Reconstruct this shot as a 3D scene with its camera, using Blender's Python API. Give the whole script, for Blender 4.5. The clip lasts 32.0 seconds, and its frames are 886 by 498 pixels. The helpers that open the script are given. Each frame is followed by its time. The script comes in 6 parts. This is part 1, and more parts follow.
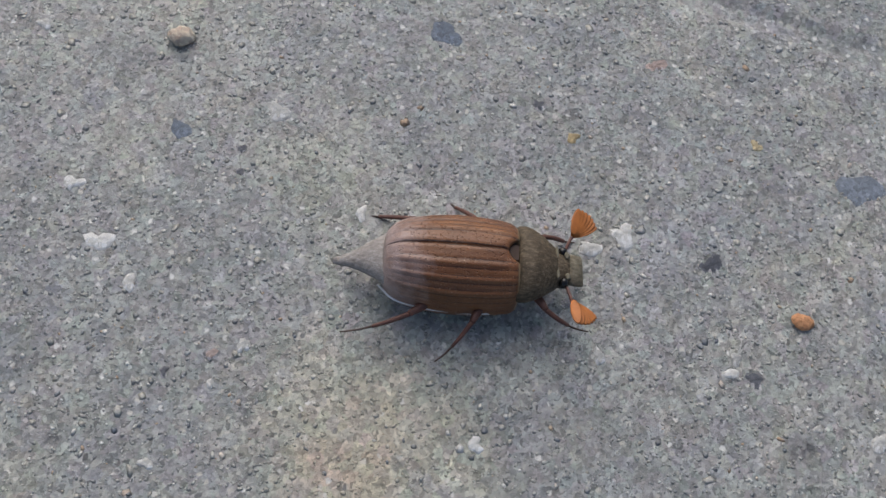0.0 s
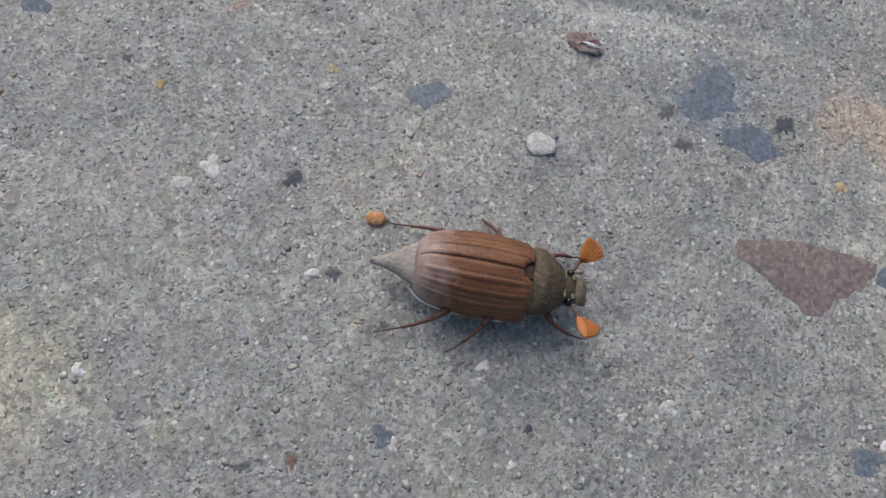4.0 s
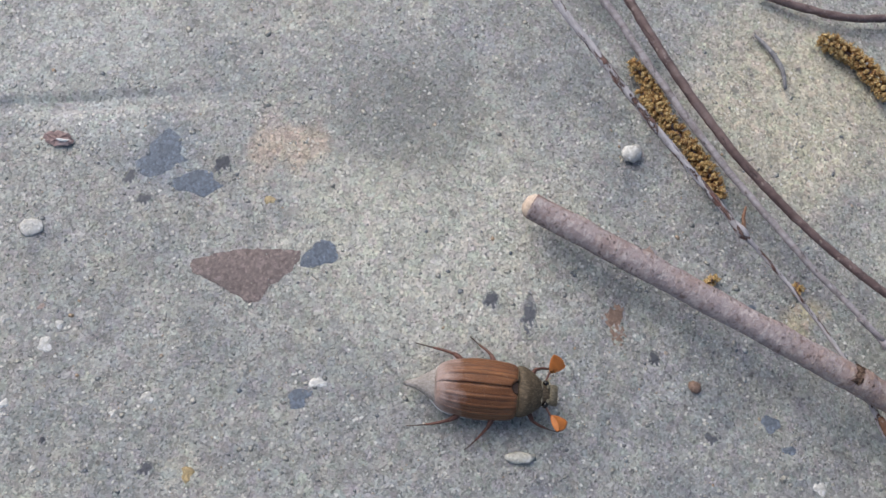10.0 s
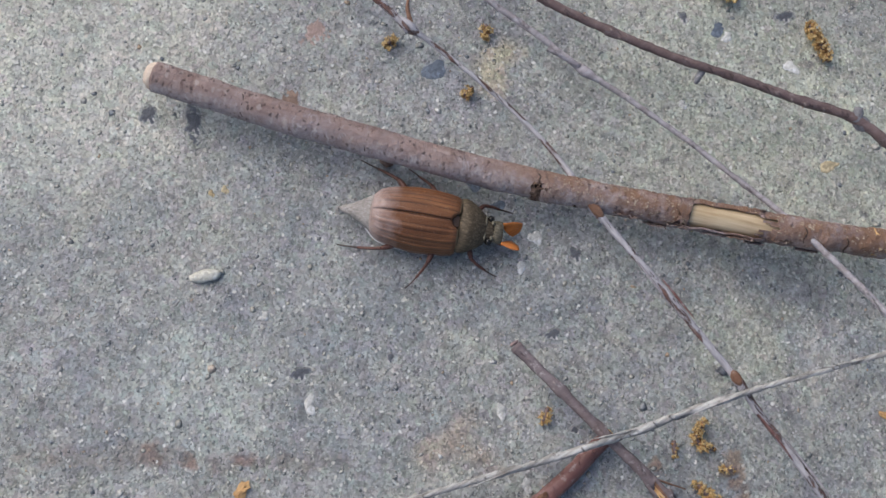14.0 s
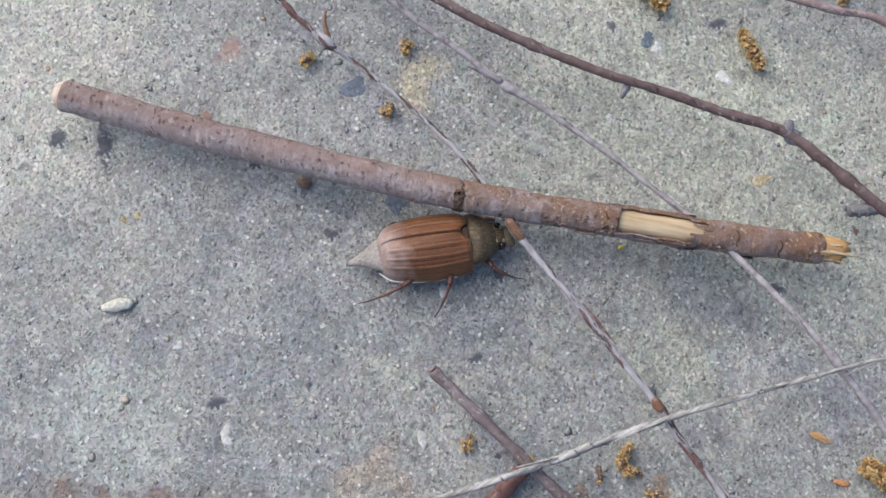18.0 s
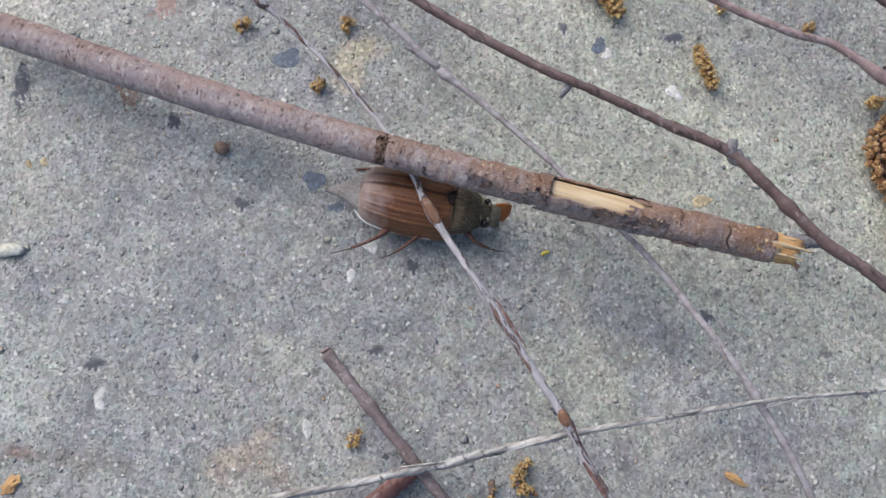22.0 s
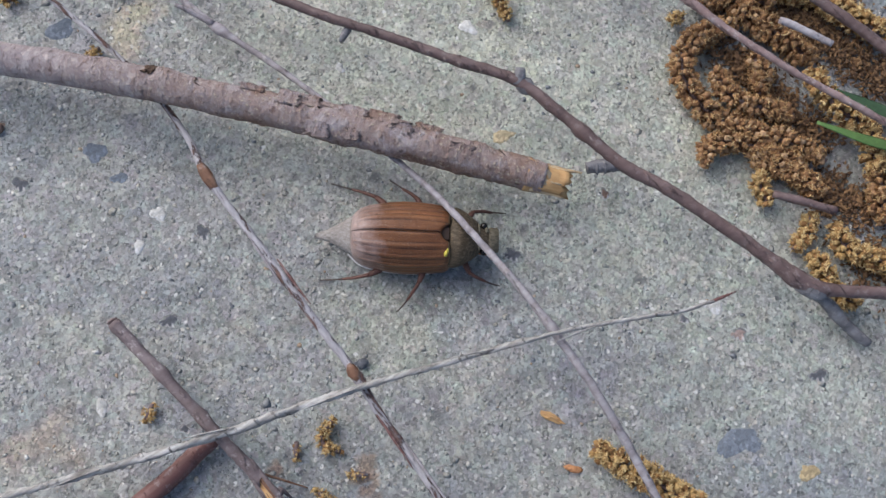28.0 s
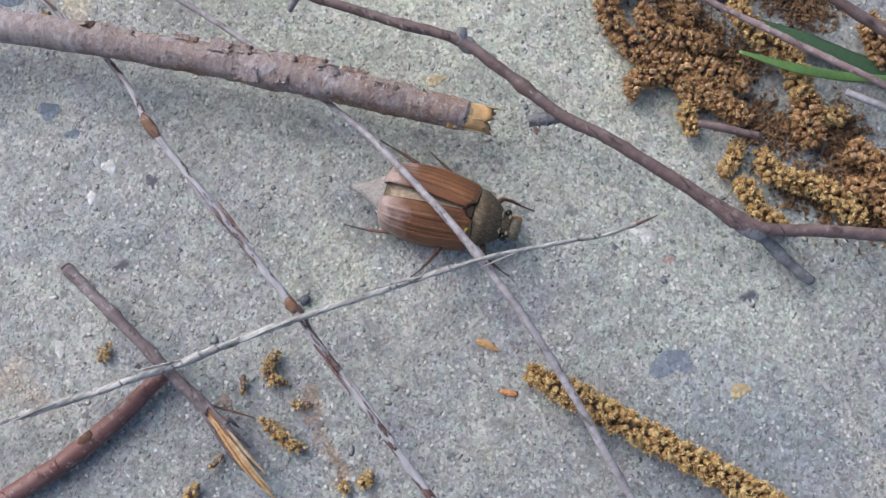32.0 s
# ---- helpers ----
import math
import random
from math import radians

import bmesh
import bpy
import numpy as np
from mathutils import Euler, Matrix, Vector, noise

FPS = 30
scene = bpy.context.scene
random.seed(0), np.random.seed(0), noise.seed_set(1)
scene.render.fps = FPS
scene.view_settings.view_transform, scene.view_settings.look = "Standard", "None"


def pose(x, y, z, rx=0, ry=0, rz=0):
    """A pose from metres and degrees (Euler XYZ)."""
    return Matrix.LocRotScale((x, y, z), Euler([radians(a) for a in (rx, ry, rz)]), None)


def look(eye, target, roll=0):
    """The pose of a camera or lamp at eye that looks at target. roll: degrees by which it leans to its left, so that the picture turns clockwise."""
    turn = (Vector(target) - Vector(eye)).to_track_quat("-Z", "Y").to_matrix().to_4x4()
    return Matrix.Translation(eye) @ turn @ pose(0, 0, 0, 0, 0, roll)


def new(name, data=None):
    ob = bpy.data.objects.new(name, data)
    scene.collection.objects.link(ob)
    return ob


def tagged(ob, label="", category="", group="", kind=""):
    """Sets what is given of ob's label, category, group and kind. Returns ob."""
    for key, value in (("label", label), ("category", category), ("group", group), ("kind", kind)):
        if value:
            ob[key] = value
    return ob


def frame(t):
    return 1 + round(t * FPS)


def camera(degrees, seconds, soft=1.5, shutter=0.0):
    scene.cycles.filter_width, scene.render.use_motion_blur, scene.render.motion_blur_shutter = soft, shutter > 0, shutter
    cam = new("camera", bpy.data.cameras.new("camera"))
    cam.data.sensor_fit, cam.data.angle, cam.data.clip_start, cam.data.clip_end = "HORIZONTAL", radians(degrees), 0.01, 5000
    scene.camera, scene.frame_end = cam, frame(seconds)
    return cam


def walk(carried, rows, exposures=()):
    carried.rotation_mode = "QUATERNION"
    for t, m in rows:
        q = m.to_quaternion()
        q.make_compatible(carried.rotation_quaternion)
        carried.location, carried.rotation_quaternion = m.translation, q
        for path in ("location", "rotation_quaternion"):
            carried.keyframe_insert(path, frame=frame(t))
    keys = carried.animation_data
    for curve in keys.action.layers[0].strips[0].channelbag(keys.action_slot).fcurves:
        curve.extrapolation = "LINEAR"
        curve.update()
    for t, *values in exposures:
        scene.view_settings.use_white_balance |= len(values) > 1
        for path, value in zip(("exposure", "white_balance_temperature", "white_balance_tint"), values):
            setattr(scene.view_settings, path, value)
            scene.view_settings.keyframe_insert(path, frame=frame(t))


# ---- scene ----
MM = 0.001
cam = camera(50.4, 32.0, soft=1.5)
PATH = [
    (0, -0.00590, -0.05333, 0.10960, 22.09, -5.18, 2.49),
    (0.5, -0.00610, -0.05792, 0.11515, 22.62, -8.68, 0.06),
    (1, -0.00356, -0.05870, 0.11285, 21.30, -8.54, -0.22),
    (1.5, 0.00057, -0.06039, 0.11150, 20.81, -8.39, -0.61),
    (2, 0.00607, -0.05637, 0.11466, 18.55, -7.86, -0.24),
    (2.5, 0.01793, -0.05853, 0.11946, 21.05, -7.89, -1.72),
    (4.5, 0.04129, -0.06551, 0.12664, 19.83, -6.79, -9.05),
    (5, 0.04838, -0.06803, 0.12601, 21.62, -7.24, -10.94),
    (5.5, 0.05115, -0.07260, 0.12952, 21.40, -8.86, -13.94),
    (6, 0.05289, -0.07493, 0.12948, 22.08, -9.43, -15.12),
    (6.5, 0.06439, -0.07638, 0.13371, 19.33, -9.68, -14.53),
    (7, 0.07178, -0.07964, 0.14052, 19.35, -8.61, -15.54),
    (7.5, 0.07502, -0.08463, 0.14609, 19.32, -8.08, -16.26),
    (8, 0.08358, -0.08801, 0.15052, 18.00, -8.11, -18.42),
    (8.5, 0.09081, -0.08715, 0.15501, 18.09, -7.43, -19.72),
    (9, 0.09639, -0.09338, 0.15280, 18.46, -6.08, -20.85),
    (9.5, 0.11021, -0.08985, 0.17182, 17.20, -6.20, -22.20),
    (10, 0.11222, -0.09101, 0.18590, 18.82, -5.02, -22.13),
    (10.5, 0.11899, -0.10407, 0.19028, 22.39, -5.53, -25.41),
    (11, 0.13223, -0.10993, 0.18738, 13.84, -3.81, -27.20),
    (11.5, 0.13196, -0.09054, 0.19687, 11.84, -5.16, -30.59),
    (12, 0.13924, -0.12639, 0.19684, 12.99, -12.44, -27.51),
    (12.5, 0.13971, -0.12354, 0.16913, 12.85, -9.41, -26.34),
    (13, 0.16810, -0.11873, 0.16364, 11.13, -4.85, -28.45),
    (13.5, 0.15570, -0.12309, 0.17341, 11.17, -5.29, -31.67),
    (14, 0.15850, -0.12193, 0.17099, 10.46, -4.46, -34.85),
    (14.5, 0.16221, -0.12051, 0.16825, 9.66, -4.05, -35.98),
    (15, 0.16716, -0.11834, 0.16563, 8.87, -4.46, -37.42),
    (15.5, 0.16972, -0.11916, 0.16407, 9.33, -4.47, -36.45),
    (17.5, 0.17398, -0.12417, 0.16792, 8.10, -3.56, -35.39),
    (18, 0.17702, -0.12280, 0.16965, 8.79, -4.03, -35.61),
    (18.5, 0.17989, -0.12428, 0.16388, 8.69, -4.46, -35.19),
    (19, 0.18020, -0.12649, 0.16144, 9.93, -4.85, -34.58),
    (19.5, 0.18184, -0.12868, 0.16276, 10.24, -3.74, -34.23),
    (20, 0.18328, -0.13276, 0.16564, 11.51, -3.32, -32.36),
    (20.5, 0.18088, -0.13457, 0.16751, 11.04, -3.94, -29.29),
    (21, 0.18261, -0.13398, 0.16595, 12.33, -4.80, -28.02),
    (21.5, 0.18388, -0.14102, 0.16271, 13.29, -4.15, -27.87),
    (22, 0.18692, -0.14265, 0.15994, 12.20, -4.15, -29.03),
    (22.5, 0.18818, -0.14674, 0.15999, 13.18, -3.66, -30.82),
    (23, 0.18870, -0.14679, 0.15889, 13.24, -3.65, -31.40),
    (23.5, 0.19605, -0.14681, 0.15588, 13.15, -3.21, -32.33),
    (24, 0.20498, -0.14930, 0.15388, 12.14, -3.23, -33.01),
    (24.5, 0.20728, -0.15590, 0.15349, 12.80, -3.48, -33.91),
    (25, 0.20951, -0.16028, 0.15339, 13.11, -3.01, -34.65),
    (25.5, 0.21206, -0.16214, 0.15518, 11.56, -2.75, -35.06),
    (27.5, 0.21376, -0.16518, 0.15313, 11.85, -3.01, -34.40),
    (28, 0.21415, -0.16514, 0.15532, 11.80, -3.08, -34.45),
    (28.5, 0.21530, -0.16410, 0.15481, 11.15, -3.37, -34.61),
    (29, 0.21666, -0.16522, 0.15481, 10.87, -2.81, -34.81),
    (29.5, 0.22197, -0.16513, 0.15220, 10.98, -2.69, -34.91),
    (30, 0.22524, -0.16739, 0.15360, 10.67, -2.32, -35.19),
    (30.5, 0.22647, -0.17204, 0.15812, 11.18, -1.81, -35.82),
    (31, 0.22378, -0.17418, 0.16473, 11.51, -0.89, -35.77),
    (31.5, 0.22244, -0.18009, 0.16252, 11.88, -0.67, -35.74),
    (32, 0.22136, -0.18392, 0.16025, 11.60, -0.55, -36.16),
]
walk(cam, [(t, pose(x, y, z, rx, ry, rz)) for t, x, y, z, rx, ry, rz in PATH], exposures=[(0.0, 0.22, 6180, 10), (1.0, 0.50, 6210, 10), (2.0, 0.44, 6240, 10), (3.5, 0.32, 6285, 10), (5.0, 0.22, 6330, 10), (6.0, 0.42, 6360, 10), (7.0, 0.33, 6360, 10), (8.0, 0.26, 6360, 10), (9.0, 0.44, 6360, 10), (10.0, 0.51, 6185, 10), (11.0, 0.31, 6110, 10), (12.0, 0.56, 6150, 10), (13.0, 0.35, 6060, 10), (14.0, 0.42, 6060, 10), (15.0, 0.38, 6060, 10), (16.5, 0.52, 6095, 10), (18.0, 0.70, 6070, 10), (19.0, 0.63, 6120, 10), (20.0, 0.71, 6103, 10), (22.0, 0.67, 6087, 10), (24.0, 0.68, 6070, 10), (25.0, 0.60, 6045, 10), (28.0, 0.55, 5970, 10), (30.0, 0.51, 5970, 10), (31.0, 0.74, 5970, 10), (32.0, 0.76, 5970, 10)])

# ---- light: an overcast sky, slightly brighter from one side ----
world = bpy.data.worlds.new("world")
scene.world = world
world.use_nodes = True
sky = world.node_tree.nodes.new("ShaderNodeTexSky")
sky.sky_type, sky.sun_disc = "NISHITA", False
sky.sun_elevation, sky.sun_rotation = radians(42), radians(-14)
sky.air_density, sky.dust_density, sky.ozone_density = 1.0, 3.6, 0.35
background = world.node_tree.nodes["Background"]
background.inputs["Strength"].default_value = 0.095
world.node_tree.links.new(sky.outputs[0], background.inputs["Color"])
sun = new("sun", bpy.data.lights.new("sun", "SUN"))
sun.data.energy, sun.data.angle, sun.data.color = 1.5, radians(62), (1.0, 0.962, 0.915)
sun.matrix_world = look((-0.16, 0.64, 0.6), (0, 0, 0))


# ---- materials ----
class Nodes:
    """A small writer for node materials."""

    def __init__(self, name, rough=0.8, spec=0.3):
        self.m = bpy.data.materials.new(name)
        self.m.use_nodes = True
        self.t = self.m.node_tree
        self.b = self.t.nodes["Principled BSDF"]
        self.b.inputs["Roughness"].default_value = rough
        self.b.inputs["Specular IOR Level"].default_value = spec
        self.co = self.t.nodes.new("ShaderNodeTexCoord").outputs["Object"]

    def link(self, a, b):
        self.t.links.new(a, b)

    def put(self, socket, value):
        if isinstance(value, (int, float)):
            socket.default_value = value
        elif isinstance(value, (tuple, list)):
            socket.default_value = (*value, 1) if len(value) == 3 and socket.type == "RGBA" else value
        else:
            self.link(value, socket)

    def stretch(self, sx, sy, sz, vec=None):
        n = self.t.nodes.new("ShaderNodeMapping")
        n.inputs["Scale"].default_value = (sx, sy, sz)
        self.link(vec or self.co, n.inputs["Vector"])
        return n.outputs[0]

    def noise(self, scale, detail=4.0, vec=None, rough=0.6, warp=0.0):
        n = self.t.nodes.new("ShaderNodeTexNoise")
        for key, v in (("Scale", scale), ("Detail", detail), ("Roughness", rough), ("Distortion", warp)):
            n.inputs[key].default_value = v
        self.link(vec or self.co, n.inputs["Vector"])
        return n.outputs["Fac"]

    def cells(self, scale, vec=None, feature="F1", out="Distance"):
        n = self.t.nodes.new("ShaderNodeTexVoronoi")
        n.feature = feature
        n.inputs["Scale"].default_value = scale
        self.link(vec or self.co, n.inputs["Vector"])
        return n.outputs[out]

    def ramp(self, fac, *stops, hard=False):
        n = self.t.nodes.new("ShaderNodeValToRGB")
        n.color_ramp.interpolation = "CONSTANT" if hard else "LINEAR"
        e = n.color_ramp.elements
        while len(e) < len(stops):
            e.new(0.5)
        for el, (at, c) in zip(e, stops):
            el.position = at
            el.color = (c, c, c, 1) if isinstance(c, (int, float)) else (*c, 1)
        self.put(n.inputs[0], fac)
        return n.outputs[0]

    def mix(self, fac, a, b, how="MIX"):
        n = self.t.nodes.new("ShaderNodeMixRGB")
        n.blend_type = how
        self.put(n.inputs[0], fac), self.put(n.inputs[1], a), self.put(n.inputs[2], b)
        return n.outputs[0]

    def calc(self, how, a, b=0.0):
        n = self.t.nodes.new("ShaderNodeMath")
        n.operation = how
        self.put(n.inputs[0], a), self.put(n.inputs[1], b)
        return n.outputs[0]

    def near(self, x, y, radius, wob=None):
        """1 at a place of the ground, falling to 0 at its radius (mm)."""
        n = self.t.nodes.new("ShaderNodeVectorMath")
        n.operation = "DISTANCE"
        self.link(wob or self.co, n.inputs[0])
        n.inputs[1].default_value = (x * MM, y * MM, 0)
        r = self.t.nodes.new("ShaderNodeMapRange")
        r.interpolation_type = "SMOOTHSTEP"
        for i, v in enumerate((radius * 0.35 * MM, radius * MM, 1.0, 0.0)):
            r.inputs[i + 1].default_value = v
        self.link(n.outputs["Value"], r.inputs[0])
        return r.outputs[0]

    def shake(self, scale, reach):
        """Object coordinates pushed about sideways by noise, for uneven outlines."""
        wn = self.t.nodes.new("ShaderNodeTexNoise")
        wn.inputs["Scale"].default_value, wn.inputs["Detail"].default_value = scale, 5
        wob, sub = self.t.nodes.new("ShaderNodeVectorMath"), self.t.nodes.new("ShaderNodeVectorMath")
        wob.operation, sub.operation = "MULTIPLY_ADD", "SUBTRACT"
        self.link(self.co, wn.inputs["Vector"]), self.link(wn.outputs["Color"], wob.inputs[0]), self.link(self.co, wob.inputs[2])
        self.link(wob.outputs[0], sub.inputs[0])
        wob.inputs[1].default_value, sub.inputs[1].default_value = (reach, reach, 0), (reach / 2, reach / 2, 0)
        return sub.outputs[0]

    def axis(self, k):
        n = self.t.nodes.new("ShaderNodeSeparateXYZ")
        self.link(self.co, n.inputs[0])
        return n.outputs[k]

    def random(self):
        return self.t.nodes.new("ShaderNodeObjectInfo").outputs["Random"]

    def island(self):
        return self.t.nodes.new("ShaderNodeNewGeometry").outputs["Random Per Island"]

    def uv(self):
        n = self.t.nodes.new("ShaderNodeSeparateXYZ")
        self.link(self.t.nodes.new("ShaderNodeTexCoord").outputs["UV"], n.inputs[0])
        return n.outputs[0], n.outputs[1]

    def bump(self, height, strength=0.5, mm=0.2):
        n = self.t.nodes.new("ShaderNodeBump")
        n.inputs["Strength"].default_value, n.inputs["Distance"].default_value = strength, mm * MM
        self.link(height, n.inputs["Height"])
        self.link(n.outputs[0], self.b.inputs["Normal"])

    def done(self, colour):
        self.put(self.b.inputs["Base Color"], colour)
        return self.m


def stained(n, base, much=1.0):
    """Sandy, rusty and damp patches with uneven outlines."""
    for places, wob in ((STAINS, n.shake(90, 0.022)), (STREAK, n.shake(260, 0.007))):
        for x, y, r, c, k in places:
            base = n.mix(n.calc("MULTIPLY", n.near(x, y, r * 1.15, wob), k * much), base, c)
    return base


def mottle(n, base, much=1.0):
    """Soft cloudy blotches of the paving: cream, blue-grey, brown-grey and olive, a few millimetres to a few centimetres wide."""
    cloud = n.noise(24, 4)
    base = n.mix(n.ramp(cloud, (0.5, 0.0), (0.7, 0.5 * much)), base, (0.37, 0.36, 0.305))
    base = n.mix(n.ramp(cloud, (0.3, 0.5 * much), (0.48, 0.0)), base, (0.2, 0.214, 0.222))
    blot = n.noise(62, 6, n.shake(120, 0.012), 0.68)
    base = n.mix(n.ramp(blot, (0.52, 0.0), (0.68, 0.6 * much)), base, (0.41, 0.395, 0.32))
    base = n.mix(n.ramp(blot, (0.32, 0.65 * much), (0.46, 0.0)), base, (0.16, 0.178, 0.198))
    dirt = n.noise(120, 6, n.shake(260, 0.006), 0.7)
    base = n.mix(n.ramp(dirt, (0.57, 0.0), (0.7, 0.6 * much)), base, (0.165, 0.155, 0.145))
    base = n.mix(n.ramp(dirt, (0.28, 0.45 * much), (0.42, 0.0)), base, (0.33, 0.345, 0.29))
    tint = n.noise(47, 3)
    base = n.mix(n.ramp(tint, (0.55, 0.0), (0.72, 0.35 * much)), base, (0.27, 0.27, 0.315))
    return base


def cement(n, patches=False):
    """Colour and relief of weathered concrete: sandy paste with many small grains."""
    base = mottle(n, (0.285, 0.287, 0.272))
    if patches:
        base = stained(n, base)
    uneven = n.shake(1500, 0.0009)
    mid = n.noise(330, 6, rough=0.75)
    base = n.mix(0.9, base, n.ramp(mid, (0.3, 0.34), (0.5, 0.5), (0.7, 0.66)), "OVERLAY")
    base = n.mix(0.55, base, n.ramp(n.noise(105, 5, rough=0.68), (0.3, 0.34), (0.7, 0.66)), "OVERLAY")
    base = n.mix(0.045, base, n.cells(700, uneven, out="Color"), "OVERLAY")
    fine = n.cells(2100, uneven, out="Color")
    base = n.mix(0.95, base, n.ramp(fine, (0.0, 0.1), (0.2, 0.33), (0.6, 0.53), (0.88, 0.68), (1.0, 0.97)), "OVERLAY")
    speck = n.cells(1250, uneven, out="Color")
    tone = n.ramp(speck, (0.0, (0.06, 0.062, 0.07)), (0.14, (0.13, 0.13, 0.13)), (0.8, (0.47, 0.43, 0.34)), (0.92, (0.72, 0.71, 0.67)))
    pick = n.ramp(speck, (0.0, 1.0), (0.1, 1.0), (0.13, 0.0), (0.8, 0.0), (0.84, 1.0))
    near = n.ramp(n.cells(1250, uneven), (0.32, 1.0), (0.5, 0.0))
    base = n.mix(n.calc("MULTIPLY", n.calc("MULTIPLY", pick, near), 0.8), base, tone)
    pit = n.calc("MULTIPLY", n.ramp(n.cells(230, n.shake(600, 0.003)), (0.1, 1.0), (0.26, 0.0)), n.ramp(n.cells(230, n.shake(600, 0.003), out="Color"), (0.66, 0.0), (0.72, 0.75)))
    base = n.mix(pit, base, (0.11, 0.108, 0.105))
    h = n.mix(0.5, n.noise(2400, 5, rough=0.85), n.cells(1250, uneven))
    h = n.mix(0.3, n.mix(0.25, h, mid), n.mix(1.0, (0.6, 0.6, 0.6), pit, "SUBTRACT"))
    return base, h


def concrete():
    n = Nodes("weathered concrete", 0.5, 0.7)
    base, h = cement(n, True)
    n.bump(h, 1.0, 0.42)
    return n.done(base)


STAINS = [
    (-6, -33, 16, (0.42, 0.4, 0.31), 0.75), (-6, -35, 8, (0.5, 0.39, 0.28), 0.5), (-14, 0, 10, (0.342, 0.35, 0.28), 0.5),
    (155, -34, 34, (0.45, 0.44, 0.375), 0.85), (140, -27, 24, (0.42, 0.41, 0.35), 0.75), (129, -5, 9, (0.5, 0.36, 0.25), 0.5),
    (240, -34, 30, (0.5, 0.46, 0.34), 0.8), (160, -10, 17, (0.18, 0.185, 0.17), 0.75), (153, -2, 15, (0.18, 0.185, 0.18), 0.65),
    (148, -42, 22, (0.43, 0.425, 0.37), 0.6), (237, -148, 11, (0.17, 0.185, 0.2), 0.7), (274, -144, 34, (0.427, 0.43, 0.35), 0.75),
    (225, -149, 10, (0.399, 0.4, 0.3), 0.45), (218, -80, 6, (0.5, 0.42, 0.26), 0.6), (278, -188, 30, (0.399, 0.41, 0.35), 0.65),
    (168, -134, 7, (0.4, 0.27, 0.17), 0.4), (138, -101, 14, (0.399, 0.42, 0.38), 0.6), (253, -107, 36, (0.427, 0.43, 0.34), 0.7),
    (95, 28, 24, (0.399, 0.41, 0.39), 0.5), (104, 2, 10, (0.19, 0.22, 0.26), 0.5), (257, -219, 24, (0.24, 0.26, 0.28), 0.6),
]
# a rusty dribble on the paving, as a row of short dabs
DRIBBLE = [(108.0, -94.0), (112.7, -97.2), (118.0, -101.0), (123.9, -104.5), (127.5, -107.8), (130.3, -110.7), (134.5, -113.6), (138.2, -116.3), (144.0, -120.4), (149.5, -124.2)]
STREAK = [(x + dx, y + dy, r, (0.16, 0.122, 0.108), 0.42) for x, y in DRIBBLE for dx, dy, r in ((-1.4, 1.0, 2.3), (1.4, -1.0, 2.1))]
STREAK += [(x, y, r, (0.23, 0.125, 0.085), 0.5) for x, y, r in ((124.5, -105.0, 2.6), (129.0, -109.3, 1.9), (137.0, -115.4, 2.0))]
STREAK += [(x, y, 1.7, (0.27, 0.16, 0.09), 0.6) for x, y in ((209.4, -164.5), (208.6, -166.9), (207.9, -169.2), (207.1, -172.0), (206.3, -174.9), (205.9, -177.5), (205.6, -179.9), (196.9, -157.8), (207.3, -165.9))]
CONCRETE = concrete()


def pebble_mat(name, dark, light, rough=0.75, cover=0.0):
    """Stone colour; towards the rim of a sunk piece the cement paste laps over it."""
    n = Nodes(name, rough, 0.3)
    c = n.mix(n.random(), dark, light)
    c = n.mix(0.75, c, n.ramp(n.noise(800, 6, rough=0.75), (0.3, 0.3), (0.7, 0.7)), "OVERLAY")
    c = n.mix(0.6, c, n.ramp(n.cells(1700, out="Color"), (0.0, 0.25), (0.6, 0.5), (1.0, 0.85)), "OVERLAY")
    rim, _ = n.uv()
    paste, h = cement(n)
    grit = n.cells(1250, n.shake(1500, 0.0009), out="Color")
    edge = n.calc("ADD", n.calc("MULTIPLY", rim, 0.9), n.calc("MULTIPLY", n.noise(520, 6, rough=0.8), 0.9))
    edge = n.calc("ADD", edge, n.calc("MULTIPLY", n.calc("SUBTRACT", n.ramp(grit, (0.0, 0.0), (1.0, 1.0)), 0.5), 0.5))
    lap = n.ramp(edge, (1.1 - cover, 0.0), (1.4 - cover, 1.0))
    n.bump(n.mix(0.5, n.noise(1500, 5, rough=0.75), h), 0.9, 0.4)
    return n.done(n.mix(lap, c, paste))


STONE = {
    "white": pebble_mat("white quartz grain", (0.46, 0.455, 0.43), (0.68, 0.67, 0.64)),
    "dark": pebble_mat("dark stone grain", (0.085, 0.09, 0.105), (0.15, 0.155, 0.17), cover=0.13),
    "blue": pebble_mat("blue-grey stone", (0.135, 0.16, 0.2), (0.2, 0.225, 0.26), cover=0.1),
    "tan": pebble_mat("yellow-tan grain", (0.42, 0.32, 0.17), (0.5, 0.42, 0.27)),
    "pink": pebble_mat("pinkish stone", (0.37, 0.27, 0.235), (0.43, 0.34, 0.3), cover=0.15),
    "brown": pebble_mat("rust-brown stone", (0.2, 0.135, 0.105), (0.26, 0.18, 0.14), cover=0.13),
    "cream": pebble_mat("cream pebble", (0.6, 0.5, 0.39), (0.66, 0.56, 0.45)),
    "chip": pebble_mat("weathered chip", (0.54, 0.52, 0.45), (0.58, 0.56, 0.49)),
    "orange": pebble_mat("orange stone", (0.52, 0.25, 0.11), (0.56, 0.3, 0.16)),
}


